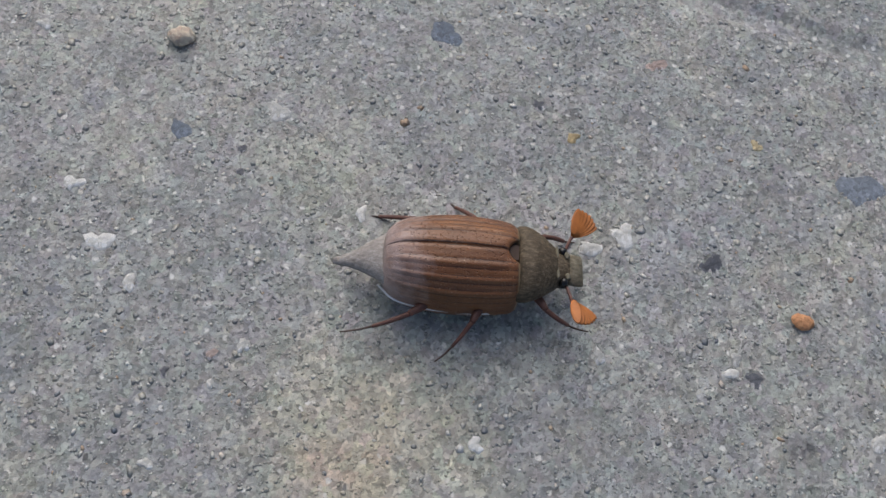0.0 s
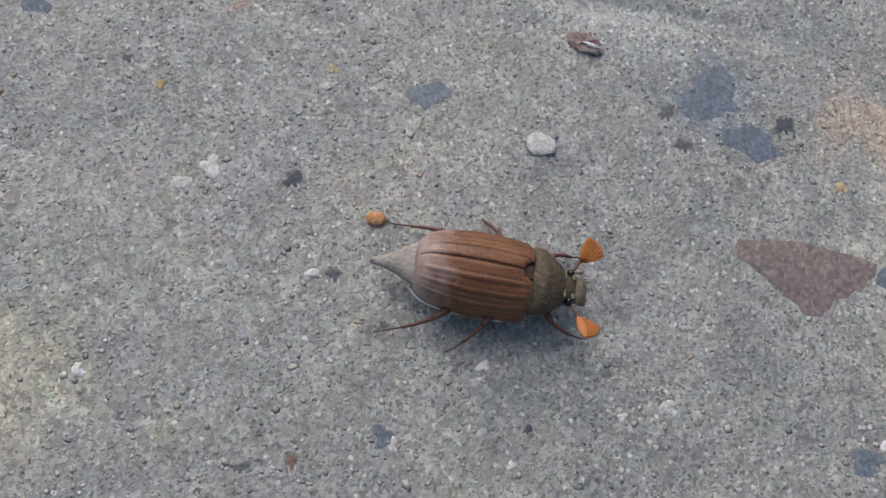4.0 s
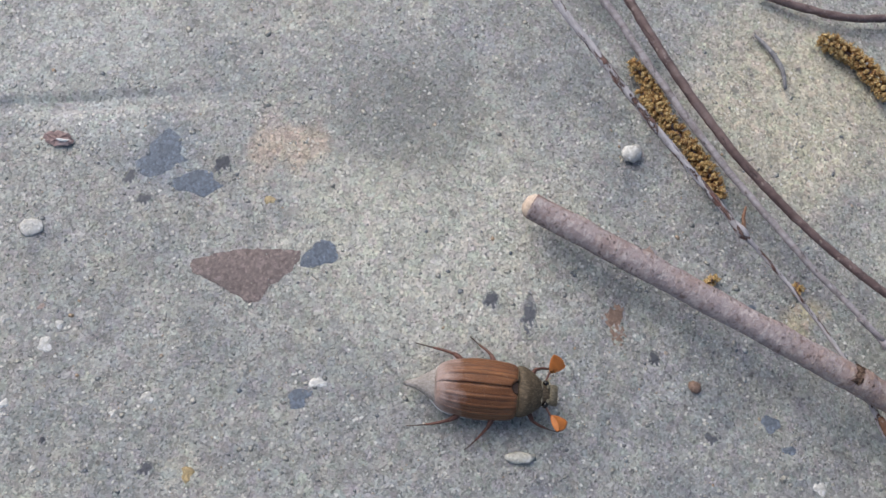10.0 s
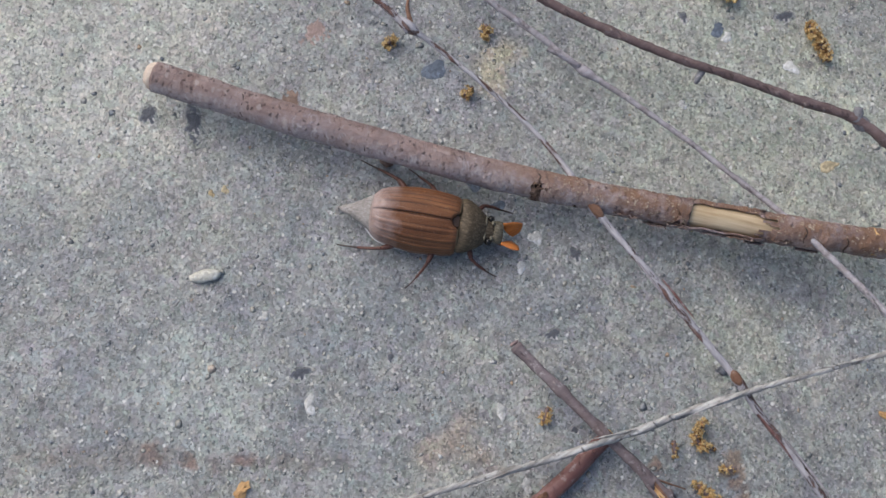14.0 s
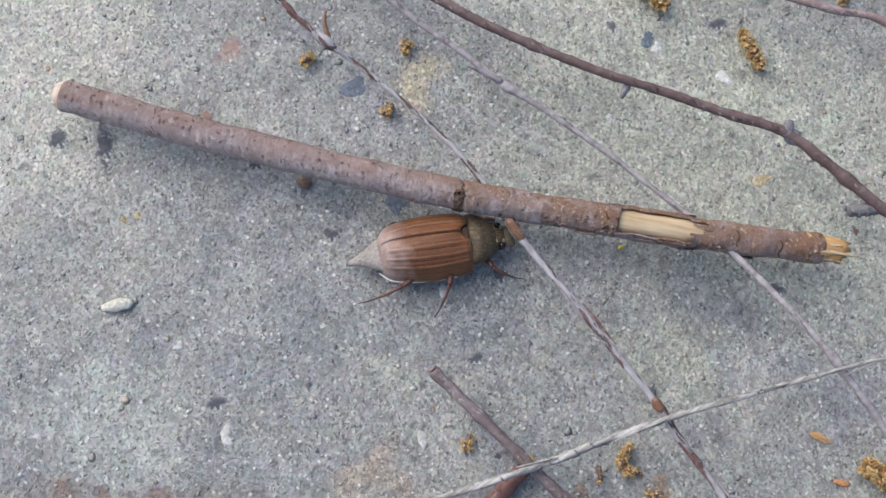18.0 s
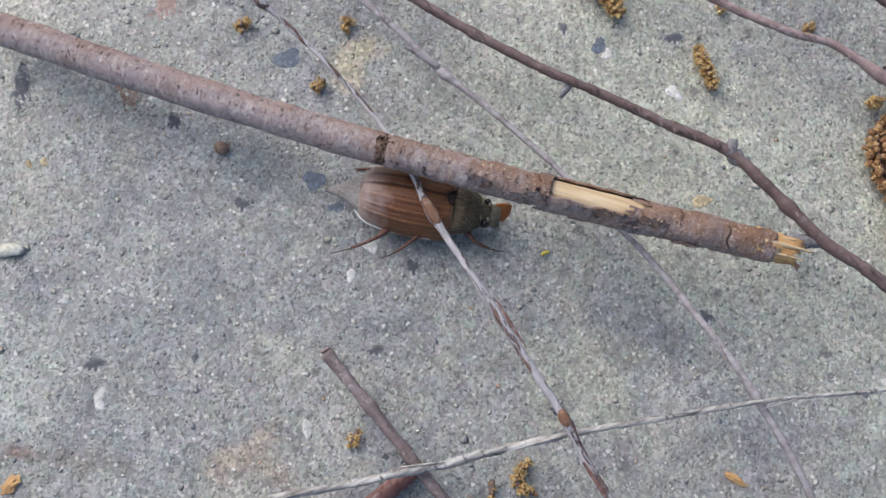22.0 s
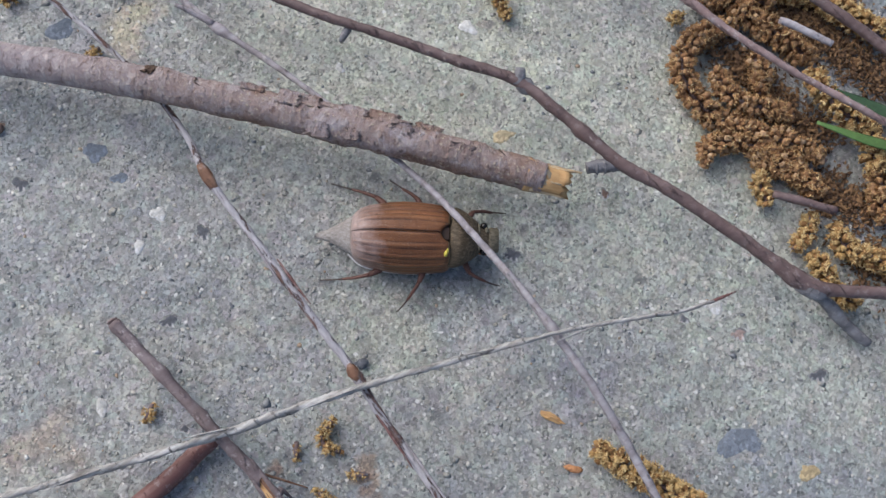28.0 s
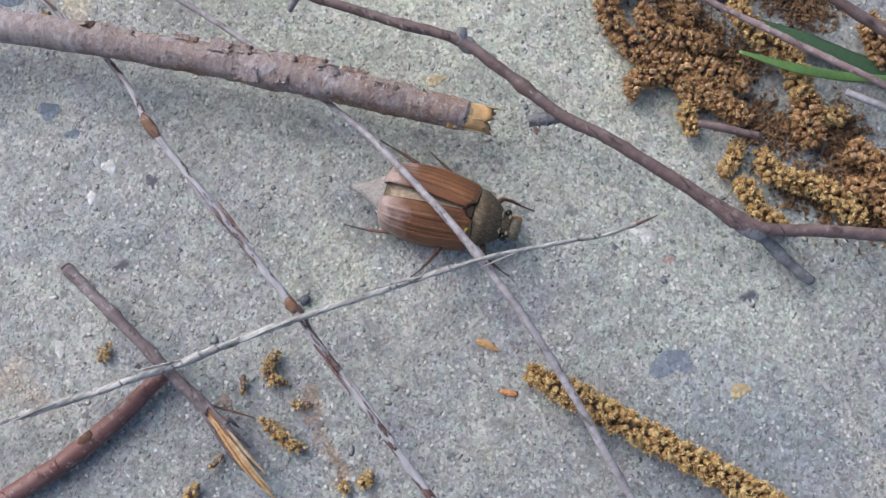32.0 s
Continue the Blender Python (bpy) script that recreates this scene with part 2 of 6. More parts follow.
def grains_mat():
    n = Nodes("sand grains", 0.5, 0.7)
    r = n.island()
    c = n.ramp(r, (0.0, (0.15, 0.155, 0.162)), (0.12, (0.2, 0.206, 0.21)), (0.3, (0.255, 0.258, 0.252)), (0.55, (0.31, 0.307, 0.29)),
               (0.76, (0.38, 0.372, 0.34)), (0.9, (0.49, 0.48, 0.45)), (0.97, (0.66, 0.655, 0.63)), (0.993, (0.42, 0.3, 0.19)))
    c = mottle(n, c, 0.85)
    c = stained(n, c, 0.8)
    n.bump(n.noise(2600, 4, rough=0.75), 0.8, 0.15)
    return n.done(c)


def coarse_mat():
    n = Nodes("coarse sand grains", 0.65, 0.4)
    c = n.ramp(n.island(), (0.0, (0.17, 0.185, 0.21)), (0.1, (0.23, 0.24, 0.25)), (0.25, (0.31, 0.305, 0.285)), (0.55, (0.36, 0.345, 0.3)),
               (0.75, (0.42, 0.4, 0.35)), (0.9, (0.5, 0.485, 0.45)), (0.955, (0.62, 0.61, 0.58)), (0.98, (0.4, 0.29, 0.2)))
    c = n.mix(0.7, c, n.ramp(n.noise(1500, 5, rough=0.75), (0.3, 0.3), (0.7, 0.7)), "OVERLAY")
    n.bump(n.noise(1800, 4, rough=0.7), 0.8, 0.25)
    return n.done(c)


def bark(name, low, mid, high, lent, rough=0.6, stretch=0.35, scale=420.0, peel=None, scurf=0.75):
    n = Nodes(name, rough, 0.35)
    along = n.stretch(stretch, 1, 1)
    c = n.ramp(n.noise(scale, 5, along, 0.65), (0.25, low), (0.5, mid), (0.75, high))
    c = n.mix(0.35, c, n.ramp(n.noise(140, 3), (0.3, 0.3), (0.7, 0.7)), "OVERLAY")
    marks = n.ramp(n.cells(620, n.stretch(1.5, 0.7, 0.7)), (0.12, 1.0), (0.24, 0.0))
    some = n.ramp(n.cells(620, n.stretch(1.5, 0.7, 0.7), out="Color"), (0.62, 0.0), (0.68, 1.0))
    c = n.mix(n.calc("MULTIPLY", n.calc("MULTIPLY", marks, some), 0.6), c, lent)
    c = n.mix(n.calc("MULTIPLY", n.ramp(n.noise(1100, 5, n.stretch(0.6, 0.5, 1), 0.75), (0.56, 0.0), (0.66, scurf)), n.ramp(n.noise(120, 4), (0.4, 0.25), (0.6, 1.0))), c, (0.48, 0.44, 0.43))
    if peel:
        torn = n.noise(430, 6, n.stretch(1, 0.26, 1), 0.72, 0.6)
        mask = n.ramp(torn, (0.45, 0.0), (0.475, 1.0))
        c = n.mix(n.ramp(torn, (0.4, 0.0), (0.445, 0.7), (0.46, 0.7), (0.48, 0.0)), c, (0.05, 0.03, 0.028))
        c = n.mix(n.calc("MULTIPLY", mask, 0.95), c, n.ramp(n.noise(1100, 5, n.stretch(1, 0.3, 1), 0.7), (0.3, tuple(v * 0.55 for v in peel)), (0.55, tuple(v * 0.9 for v in peel)), (0.7, peel)))
        n.bump(n.mix(0.6, n.noise(900, 5, n.stretch(1, 0.3, 1)), mask), 1.0, 0.6)
    else:
        split = n.ramp(n.noise(900, 5, n.stretch(1.0, 0.2, 1.0), 0.7, 0.5), (0.34, 1.0), (0.41, 0.0))
        c = n.mix(n.calc("MULTIPLY", split, 0.6), c, tuple(v * 0.5 for v in low))
        n.bump(n.mix(0.35, n.mix(0.5, n.noise(700, 5, along), split), marks), 0.95, 0.4)
    return n.done(c)


def wood(name, a, b):
    n = Nodes(name, 0.7, 0.25)
    f = n.noise(900, 5, n.stretch(0.06, 1, 1), 0.65)
    n.bump(f, 0.5, 0.15)
    return n.done(n.mix(0.4, n.ramp(f, (0.3, a), (0.7, b)), n.ramp(n.noise(160, 3), (0.35, (0.5, 0.5, 0.5)), (0.75, (0.33, 0.3, 0.26))), "OVERLAY"))


def birch():
    """Mauve-brown bark with dark pores; one side has a lilac-grey bloom and short pale cross wrinkles."""
    n = Nodes("mauve-brown bark with a lilac bloom", 0.6, 0.35)
    c = n.ramp(n.noise(300, 6, n.stretch(0.6, 1, 1), 0.7), (0.26, (0.2, 0.125, 0.108)), (0.5, (0.335, 0.243, 0.222)), (0.74, (0.45, 0.355, 0.332)))
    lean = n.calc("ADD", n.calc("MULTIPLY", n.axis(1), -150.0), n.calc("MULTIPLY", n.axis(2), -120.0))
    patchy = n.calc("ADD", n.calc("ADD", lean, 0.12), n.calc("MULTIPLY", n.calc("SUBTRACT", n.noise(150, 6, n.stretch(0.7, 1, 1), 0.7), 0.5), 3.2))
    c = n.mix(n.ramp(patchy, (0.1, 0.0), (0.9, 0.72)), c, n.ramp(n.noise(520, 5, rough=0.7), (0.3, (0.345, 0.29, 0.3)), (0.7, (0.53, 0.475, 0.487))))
    cross = n.stretch(1.6, 0.55, 0.55, n.shake(500, 0.0025))
    wrinkle = n.noise(620, 5, cross, 0.7)
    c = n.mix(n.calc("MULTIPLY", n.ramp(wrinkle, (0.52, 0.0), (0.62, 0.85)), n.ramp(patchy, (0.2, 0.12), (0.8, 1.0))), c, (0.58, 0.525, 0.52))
    c = n.mix(n.ramp(wrinkle, (0.33, 0.8), (0.43, 0.0)), c, (0.15, 0.09, 0.078))
    rough_cell = n.stretch(1.1, 0.75, 0.75, n.shake(700, 0.0018))
    pore = n.calc("MULTIPLY", n.ramp(n.cells(1050, rough_cell), (0.2, 1.0), (0.38, 0.0)), n.ramp(n.cells(1050, rough_cell, out="Color"), (0.5, 0.0), (0.56, 1.0)))
    halo = n.calc("MULTIPLY", n.ramp(n.cells(700, rough_cell), (0.22, 0.65), (0.42, 0.0)), n.ramp(n.cells(700, rough_cell, out="Color"), (0.62, 0.0), (0.68, 1.0)))
    c = n.mix(halo, c, (0.5, 0.43, 0.4))
    c = n.mix(n.calc("MULTIPLY", pore, n.ramp(patchy, (0.3, 0.8), (1.0, 0.3))), c, (0.07, 0.05, 0.052))
    old = n.ramp(n.axis(0), (0.05, 0.0), (0.08, 1.0))
    rust = n.calc("MULTIPLY", n.ramp(n.noise(170, 6, rough=0.75), (0.38, 0.0), (0.52, 0.85)), n.ramp(patchy, (0.1, 1.0), (1.0, 0.5)))
    c = n.mix(n.calc("MULTIPLY", rust, n.calc("ADD", n.calc("MULTIPLY", old, 0.88), 0.12)), c, (0.235, 0.125, 0.068))
    scurf = n.calc("MULTIPLY", n.ramp(n.cells(1500, n.shake(900, 0.0018)), (0.16, 0.8), (0.36, 0.0)), n.calc("MULTIPLY", old, n.ramp(n.noise(300, 5, rough=0.7), (0.42, 0.0), (0.55, 1.0))))
    c = n.mix(scurf, c, (0.56, 0.47, 0.35))
    n.bump(n.mix(0.4, n.noise(700, 6, n.stretch(1.2, 0.8, 0.8), 0.78), n.mix(0.5, n.mix(0.5, pore, scurf), wrinkle)), 1.0, 1.3)
    return n.done(c)


def cork():
    """Dark rough scab of a knot."""
    n = Nodes("dark corky scab", 0.85, 0.2)
    f = n.noise(900, 6, rough=0.8)
    n.bump(n.mix(0.5, f, n.cells(1300)), 1.0, 0.6)
    return n.done(n.ramp(f, (0.36, (0.04, 0.027, 0.022)), (0.47, (0.135, 0.085, 0.06)), (0.6, (0.24, 0.165, 0.125)), (0.76, (0.4, 0.31, 0.25))))


CORK = cork()
GRAINS = grains_mat()
COARSE = coarse_mat()
BARK = birch()
BARK_GREY = bark("lilac-grey twig bark", (0.17, 0.14, 0.14), (0.325, 0.295, 0.305), (0.47, 0.445, 0.465), (0.1, 0.07, 0.065), 0.8, scale=640.0)
BARK_PEEL = bark("peeling twig bark", (0.1, 0.052, 0.042), (0.17, 0.098, 0.082), (0.26, 0.17, 0.15), (0.06, 0.038, 0.03), 0.75, peel=(0.5, 0.475, 0.495))
BARK_BROWN = bark("smooth brown twig bark", (0.09, 0.058, 0.054), (0.142, 0.096, 0.09), (0.205, 0.152, 0.145), (0.38, 0.31, 0.27), 0.5, scurf=0.25)
BARK_DARK = bark("dark grey-brown twig bark", (0.1, 0.074, 0.072), (0.165, 0.128, 0.128), (0.25, 0.208, 0.21), (0.3, 0.26, 0.24), 0.7)
BARK_RED = bark("red-brown twig bark", (0.115, 0.052, 0.045), (0.17, 0.08, 0.07), (0.25, 0.14, 0.13), (0.32, 0.24, 0.22), 0.5)
BARK_PINK = bark("pinkish-grey twig bark", (0.17, 0.11, 0.1), (0.27, 0.19, 0.18), (0.37, 0.29, 0.28), (0.5, 0.44, 0.42), 0.65)
STRAW = bark("pale dry stem", (0.06, 0.048, 0.04), (0.34, 0.325, 0.305), (0.64, 0.63, 0.62), (0.1, 0.075, 0.06), 0.8, 0.07, 1000)
WOOD = wood("bare pale wood", (0.42, 0.3, 0.17), (0.68, 0.56, 0.38))
WOOD_CUT = wood("pale pinkish cut wood", (0.5, 0.4, 0.32), (0.7, 0.6, 0.5))
WOOD_RAW = wood("torn orange wood", (0.42, 0.22, 0.09), (0.62, 0.42, 0.2))
SCAR = bark("rust-brown bud sheath", (0.11, 0.055, 0.034), (0.19, 0.098, 0.06), (0.29, 0.18, 0.12), (0.1, 0.045, 0.03), 0.7)
BUD = bark("grey bud scale", (0.1, 0.095, 0.1), (0.19, 0.185, 0.195), (0.33, 0.325, 0.335), (0.08, 0.06, 0.05), 0.8)


def island_mat(name, *stops, rough=0.75):
    n = Nodes(name, rough, 0.25)
    c = n.ramp(n.island(), *stops)
    c = n.mix(0.45, c, n.ramp(n.noise(1500, 3), (0.3, 0.35), (0.7, 0.65)), "OVERLAY")
    return n.done(c)


SCALE_BROWN = island_mat("catkin scales", (0.0, (0.125, 0.062, 0.028)), (0.35, (0.245, 0.13, 0.062)), (0.7, (0.36, 0.215, 0.11)), (1.0, (0.46, 0.32, 0.19)))
SCALE_GOLD = island_mat("golden catkin scales", (0.0, (0.16, 0.082, 0.032)), (0.35, (0.3, 0.168, 0.068)), (0.7, (0.39, 0.255, 0.1)), (1.0, (0.49, 0.36, 0.17)))
LITTER_AND_SHADE = island_mat("catkin litter", (0.0, (0.06, 0.035, 0.02)), (0.5, (0.15, 0.085, 0.045)), (1.0, (0.27, 0.16, 0.075)))
ANTHER = island_mat("catkin anthers", (0.0, (0.34, 0.2, 0.08)), (0.5, (0.55, 0.38, 0.16)), (1.0, (0.72, 0.58, 0.31)))
ANTHER_DULL = island_mat("faded catkin anthers", (0.0, (0.22, 0.112, 0.046)), (0.45, (0.37, 0.21, 0.09)), (0.8, (0.5, 0.325, 0.145)), (1.0, (0.66, 0.5, 0.26)))
LEAF_DARK = island_mat("dark green blade", (0.0, (0.045, 0.085, 0.045)), (1.0, (0.06, 0.11, 0.055)), rough=0.5)
LEAF = island_mat("green blade", (0.0, (0.09, 0.17, 0.05)), (1.0, (0.13, 0.22, 0.07)), rough=0.5)


def shell_mat():
    n = Nodes("chestnut wing case", 0.4, 0.42)
    u, v = n.uv()
    jit = n.noise(620, 6, n.stretch(0.09, 1, 1), 0.72)
    c = n.ramp(jit, (0.25, (0.092, 0.032, 0.012)), (0.5, (0.175, 0.07, 0.026)), (0.78, (0.27, 0.122, 0.048)))
    c = n.mix(0.6, c, n.ramp(n.noise(190, 4), (0.3, 0.32), (0.7, 0.68)), "OVERLAY")
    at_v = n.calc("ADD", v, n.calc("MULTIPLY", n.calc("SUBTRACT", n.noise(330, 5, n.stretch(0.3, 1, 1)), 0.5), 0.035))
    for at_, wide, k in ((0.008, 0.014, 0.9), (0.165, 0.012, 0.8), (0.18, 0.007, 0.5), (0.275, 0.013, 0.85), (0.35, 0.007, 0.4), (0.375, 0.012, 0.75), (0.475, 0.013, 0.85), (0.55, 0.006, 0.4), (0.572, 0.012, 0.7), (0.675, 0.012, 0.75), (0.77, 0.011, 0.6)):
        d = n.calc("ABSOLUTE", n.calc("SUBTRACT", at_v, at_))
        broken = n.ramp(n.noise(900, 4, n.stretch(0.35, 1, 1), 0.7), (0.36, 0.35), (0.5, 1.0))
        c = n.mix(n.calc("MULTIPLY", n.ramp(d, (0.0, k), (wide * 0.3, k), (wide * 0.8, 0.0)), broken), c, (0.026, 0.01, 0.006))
    hair = n.calc("MULTIPLY", n.ramp(n.cells(3000), (0.1, 0.45), (0.3, 0.0)), n.ramp(n.noise(900, 3), (0.45, 0.0), (0.6, 1.0)))
    c = n.mix(hair, c, (0.48, 0.33, 0.22))
    c = n.mix(n.ramp(n.calc("ADD", u, n.calc("MULTIPLY", n.calc("SUBTRACT", n.noise(400, 5, rough=0.7), 0.5), 0.6)), (0.66, 0.0), (1.05, 0.7)), c, (0.46, 0.37, 0.35))
    c = n.mix(n.calc("MULTIPLY", n.ramp(u, (0.005, 0.9), (0.022, 0.0)), n.ramp(v, (0.14, 0.0), (0.2, 1.0))), c, (0.4, 0.29, 0.17))
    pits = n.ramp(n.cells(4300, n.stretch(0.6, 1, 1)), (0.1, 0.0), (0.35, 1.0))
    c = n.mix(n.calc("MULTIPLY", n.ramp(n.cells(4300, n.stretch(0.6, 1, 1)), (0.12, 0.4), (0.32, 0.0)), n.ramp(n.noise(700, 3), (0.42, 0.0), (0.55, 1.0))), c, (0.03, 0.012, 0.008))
    n.bump(n.mix(0.6, n.mix(0.5, n.noise(2600, 3), jit), pits), 0.75, 0.2)
    return n.done(c)


def hair_mat(name, low, mid, high, rough=0.85):
    n = Nodes(name, rough, 0.3)
    f = n.noise(2600, 5, n.stretch(0.45, 1, 1), 0.75)
    n.bump(f, 0.7, 0.2)
    return n.done(n.mix(0.5, n.ramp(f, (0.3, low), (0.5, mid), (0.72, high)), n.ramp(n.noise(350, 3), (0.3, 0.35), (0.7, 0.65)), "OVERLAY"))


def plain(name, colour, rough=0.5, vary=0.3, scale=900):
    n = Nodes(name, rough, 0.4)
    return n.done(n.mix(vary, colour, n.ramp(n.noise(scale, 4), (0.3, 0.3), (0.7, 0.7)), "OVERLAY"))


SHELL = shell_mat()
PRONOTUM = hair_mat("hairy olive-brown shield", (0.03, 0.022, 0.013), (0.086, 0.063, 0.038), (0.21, 0.163, 0.106), 0.6)
TAIL = hair_mat("pale downy tail", (0.18, 0.157, 0.14), (0.315, 0.285, 0.262), (0.45, 0.42, 0.395))
BELLY = hair_mat("dark downy belly", (0.06, 0.05, 0.045), (0.1, 0.085, 0.075), (0.2, 0.18, 0.16))
CHALK = plain("chalk-white fleck", (0.75, 0.74, 0.72), 0.8, 0.15)
LEG = plain("red-brown leg", (0.115, 0.05, 0.036), 0.5, 0.7)
SCUT = plain("dark plate", (0.045, 0.026, 0.018), 0.75, 0.3)
CLAW = plain("dark foot", (0.06, 0.035, 0.025), 0.4, 0.4)
FAN = plain("orange antenna plate", (0.41, 0.135, 0.027), 0.55, 0.4)
BROW = plain("pale olive tuft", (0.17, 0.15, 0.105), 0.85, 0.7)
SNOUT = hair_mat("pale olive snout plate", (0.06, 0.05, 0.032), (0.13, 0.11, 0.073), (0.25, 0.22, 0.16), 0.6)
MEMBRANE = hair_mat("pale folded hind wing", (0.2, 0.14, 0.09), (0.33, 0.25, 0.17), (0.47, 0.39, 0.3), 0.5)
YELLOW = plain("yellow pollen crumb", (0.62, 0.52, 0.08), 0.7, 0.4)
EYE = plain("black eye", (0.012, 0.011, 0.01), 0.15, 0.1)


# ---- mesh helpers (all shapes are written in millimetres) ----
def mesh_of(name, verts, faces, mat=None, smooth=True, uvs=None):
    me = bpy.data.meshes.new(name)
    me.from_pydata([tuple(c * MM for c in v) for v in verts], [], faces)
    if smooth:
        me.polygons.foreach_set("use_smooth", [True] * len(me.polygons))
    if uvs:
        layer = me.uv_layers.new(name="UVMap")
        for loop in me.loops:
            layer.data[loop.index].uv = uvs[loop.vertex_index]
    if mat:
        me.materials.append(mat)
    return me


def part(name, data, parent, label=""):
    ob = new(name, data)
    ob.parent = parent
    return tagged(ob, label)


def at(ob, x, y, z, rx=0, ry=0, rz=0):
    ob.matrix_basis = pose(x * MM, y * MM, z * MM, rx, ry, rz)
    return ob


def spline(pts, step):
    """Points every step or so along a smooth curve through pts; each point may carry a radius as its fourth number."""
    p = [np.array(v, float) for v in pts]
    p = [2 * p[0] - p[1]] + p + [2 * p[-1] - p[-2]]
    out = []
    for i in range(1, len(p) - 2):
        a, b, c, d = p[i - 1:i + 3]
        k = max(2, int(np.linalg.norm((c - b)[:3]) / step))
        for t in np.arange(k) / k:
            out.append(0.5 * (2 * b + (c - a) * t + (2 * a - 5 * b + 4 * c - d) * t * t + (3 * b - a - 3 * c + d) * t ** 3))
    out.append(p[-2])
    return np.array(out)


def sweep(pts, radii, seg=10, rough=0.0, seed=0, hole=None, jag=0.0, flat=1.0):
    """A tube along pts with its own radius at each point; hole(i, j) leaves a face out; jag tears its last ring."""
    rng = np.random.default_rng(seed)
    pts, n = np.asarray(pts, float), len(pts)
    tang = np.gradient(pts, axis=0)
    tang /= np.linalg.norm(tang, axis=1)[:, None]
    side = np.cross((0, 0, 1), tang)
    side /= np.maximum(np.linalg.norm(side, axis=1), 1e-6)[:, None]
    up = np.cross(tang, side)
    verts, faces = [], []
    lumps = rng.normal(0, 1, (n, seg))
    lumps = (lumps + np.roll(lumps, 1, 0) + np.roll(lumps, 1, 1) + np.roll(lumps, -1, 0)) / 2
    tear = rng.uniform(-1, 1, seg) * jag
    for i in range(n):
        for j in range(seg):
            a = 2 * math.pi * j / seg
            r = radii[i] * (1 + rough * lumps[i, j])
            q = pts[i] + side[i] * math.cos(a) * r + up[i] * math.sin(a) * r * flat
            if i == n - 1 and jag:
                q = q + tang[i] * tear[j]
            verts.append(tuple(q))
    for i in range(n - 1):
        for j in range(seg):
            if not (hole and hole(i, j)):
                k = (j + 1) % seg
                faces.append((i * seg + j, i * seg + k, (i + 1) * seg + k, (i + 1) * seg + j))
    for ring, q in ((0, pts[0]), (n - 1, pts[-1])):
        verts.append(tuple(q + (tang[-1] * tear.mean() - tang[-1] * jag * 0.4 if ring and jag else 0)))
        c = len(verts) - 1
        for j in range(seg):
            k = (j + 1) % seg
            faces.append((ring * seg + k, ring * seg + j, c) if ring == 0 else (ring * seg + j, ring * seg + k, c))
    return verts, faces


def loft(xs, wid, top, low, seg=20, mid=None):
    """A closed body along x: half widths, and heights of its back and of its underside."""
    verts, faces = [], []
    n = len(xs)
    for i in range(n):
        zc = mid[i] if mid else (top[i] + low[i]) / 2
        for j in range(seg):
            a = 2 * math.pi * j / seg
            s, c = math.sin(a), math.cos(a)
            verts.append((xs[i], wid[i] * c, zc + ((top[i] - zc) if s > 0 else (zc - low[i])) * s))
    for i in range(n - 1):
        for j in range(seg):
            k = (j + 1) % seg
            faces.append((i * seg + j, i * seg + k, (i + 1) * seg + k, (i + 1) * seg + j))
    faces += [tuple(range(seg)), tuple(range(n * seg - 1, (n - 1) * seg - 1, -1))]
    return verts, faces


def ball(rx, ry, rz, seg=10, rings=6, wob=0.0, seed=0):
    rng = np.random.default_rng(seed)
    verts, faces = [(0, 0, -rz)], []
    for i in range(1, rings):
        for j in range(seg):
            a, b = 2 * math.pi * j / seg, math.pi * i / rings - math.pi / 2
            k = 1 + rng.uniform(-wob, wob)
            verts.append((rx * k * math.cos(a) * math.cos(b), ry * k * math.sin(a) * math.cos(b), rz * k * math.sin(b)))
    verts.append((0, 0, rz))
    last = len(verts) - 1
    for j in range(seg):
        k = (j + 1) % seg
        faces += [(0, 1 + k, 1 + j), (last, last - seg + j, last - seg + k)]
        for i in range(rings - 2):
            faces.append((1 + i * seg + j, 1 + i * seg + k, 1 + (i + 1) * seg + k, 1 + (i + 1) * seg + j))
    return verts, faces


# ---- ground: one concrete sheet with a shallow joint ----
JOINT_AT, JOINT_TURN = (97.0, 17.7), -15.9


def level(u, v):
    """Gentle waves of the paving, along and across the joint."""
    return 0.06 * (np.sin(u * 0.21 + 1.3 * np.sin(v * 0.13)) + np.sin(v * 0.17 + 1.1 * np.sin(u * 0.11 + 2.0))) - 0.25


def joint_frame(x, y):
    c, s = math.cos(radians(JOINT_TURN)), math.sin(radians(JOINT_TURN))
    dx, dy = x - JOINT_AT[0], y - JOINT_AT[1]
    return dx * c + dy * s, dy * c - dx * s


def ground_z(x, y):
    return level(*joint_frame(x, y))


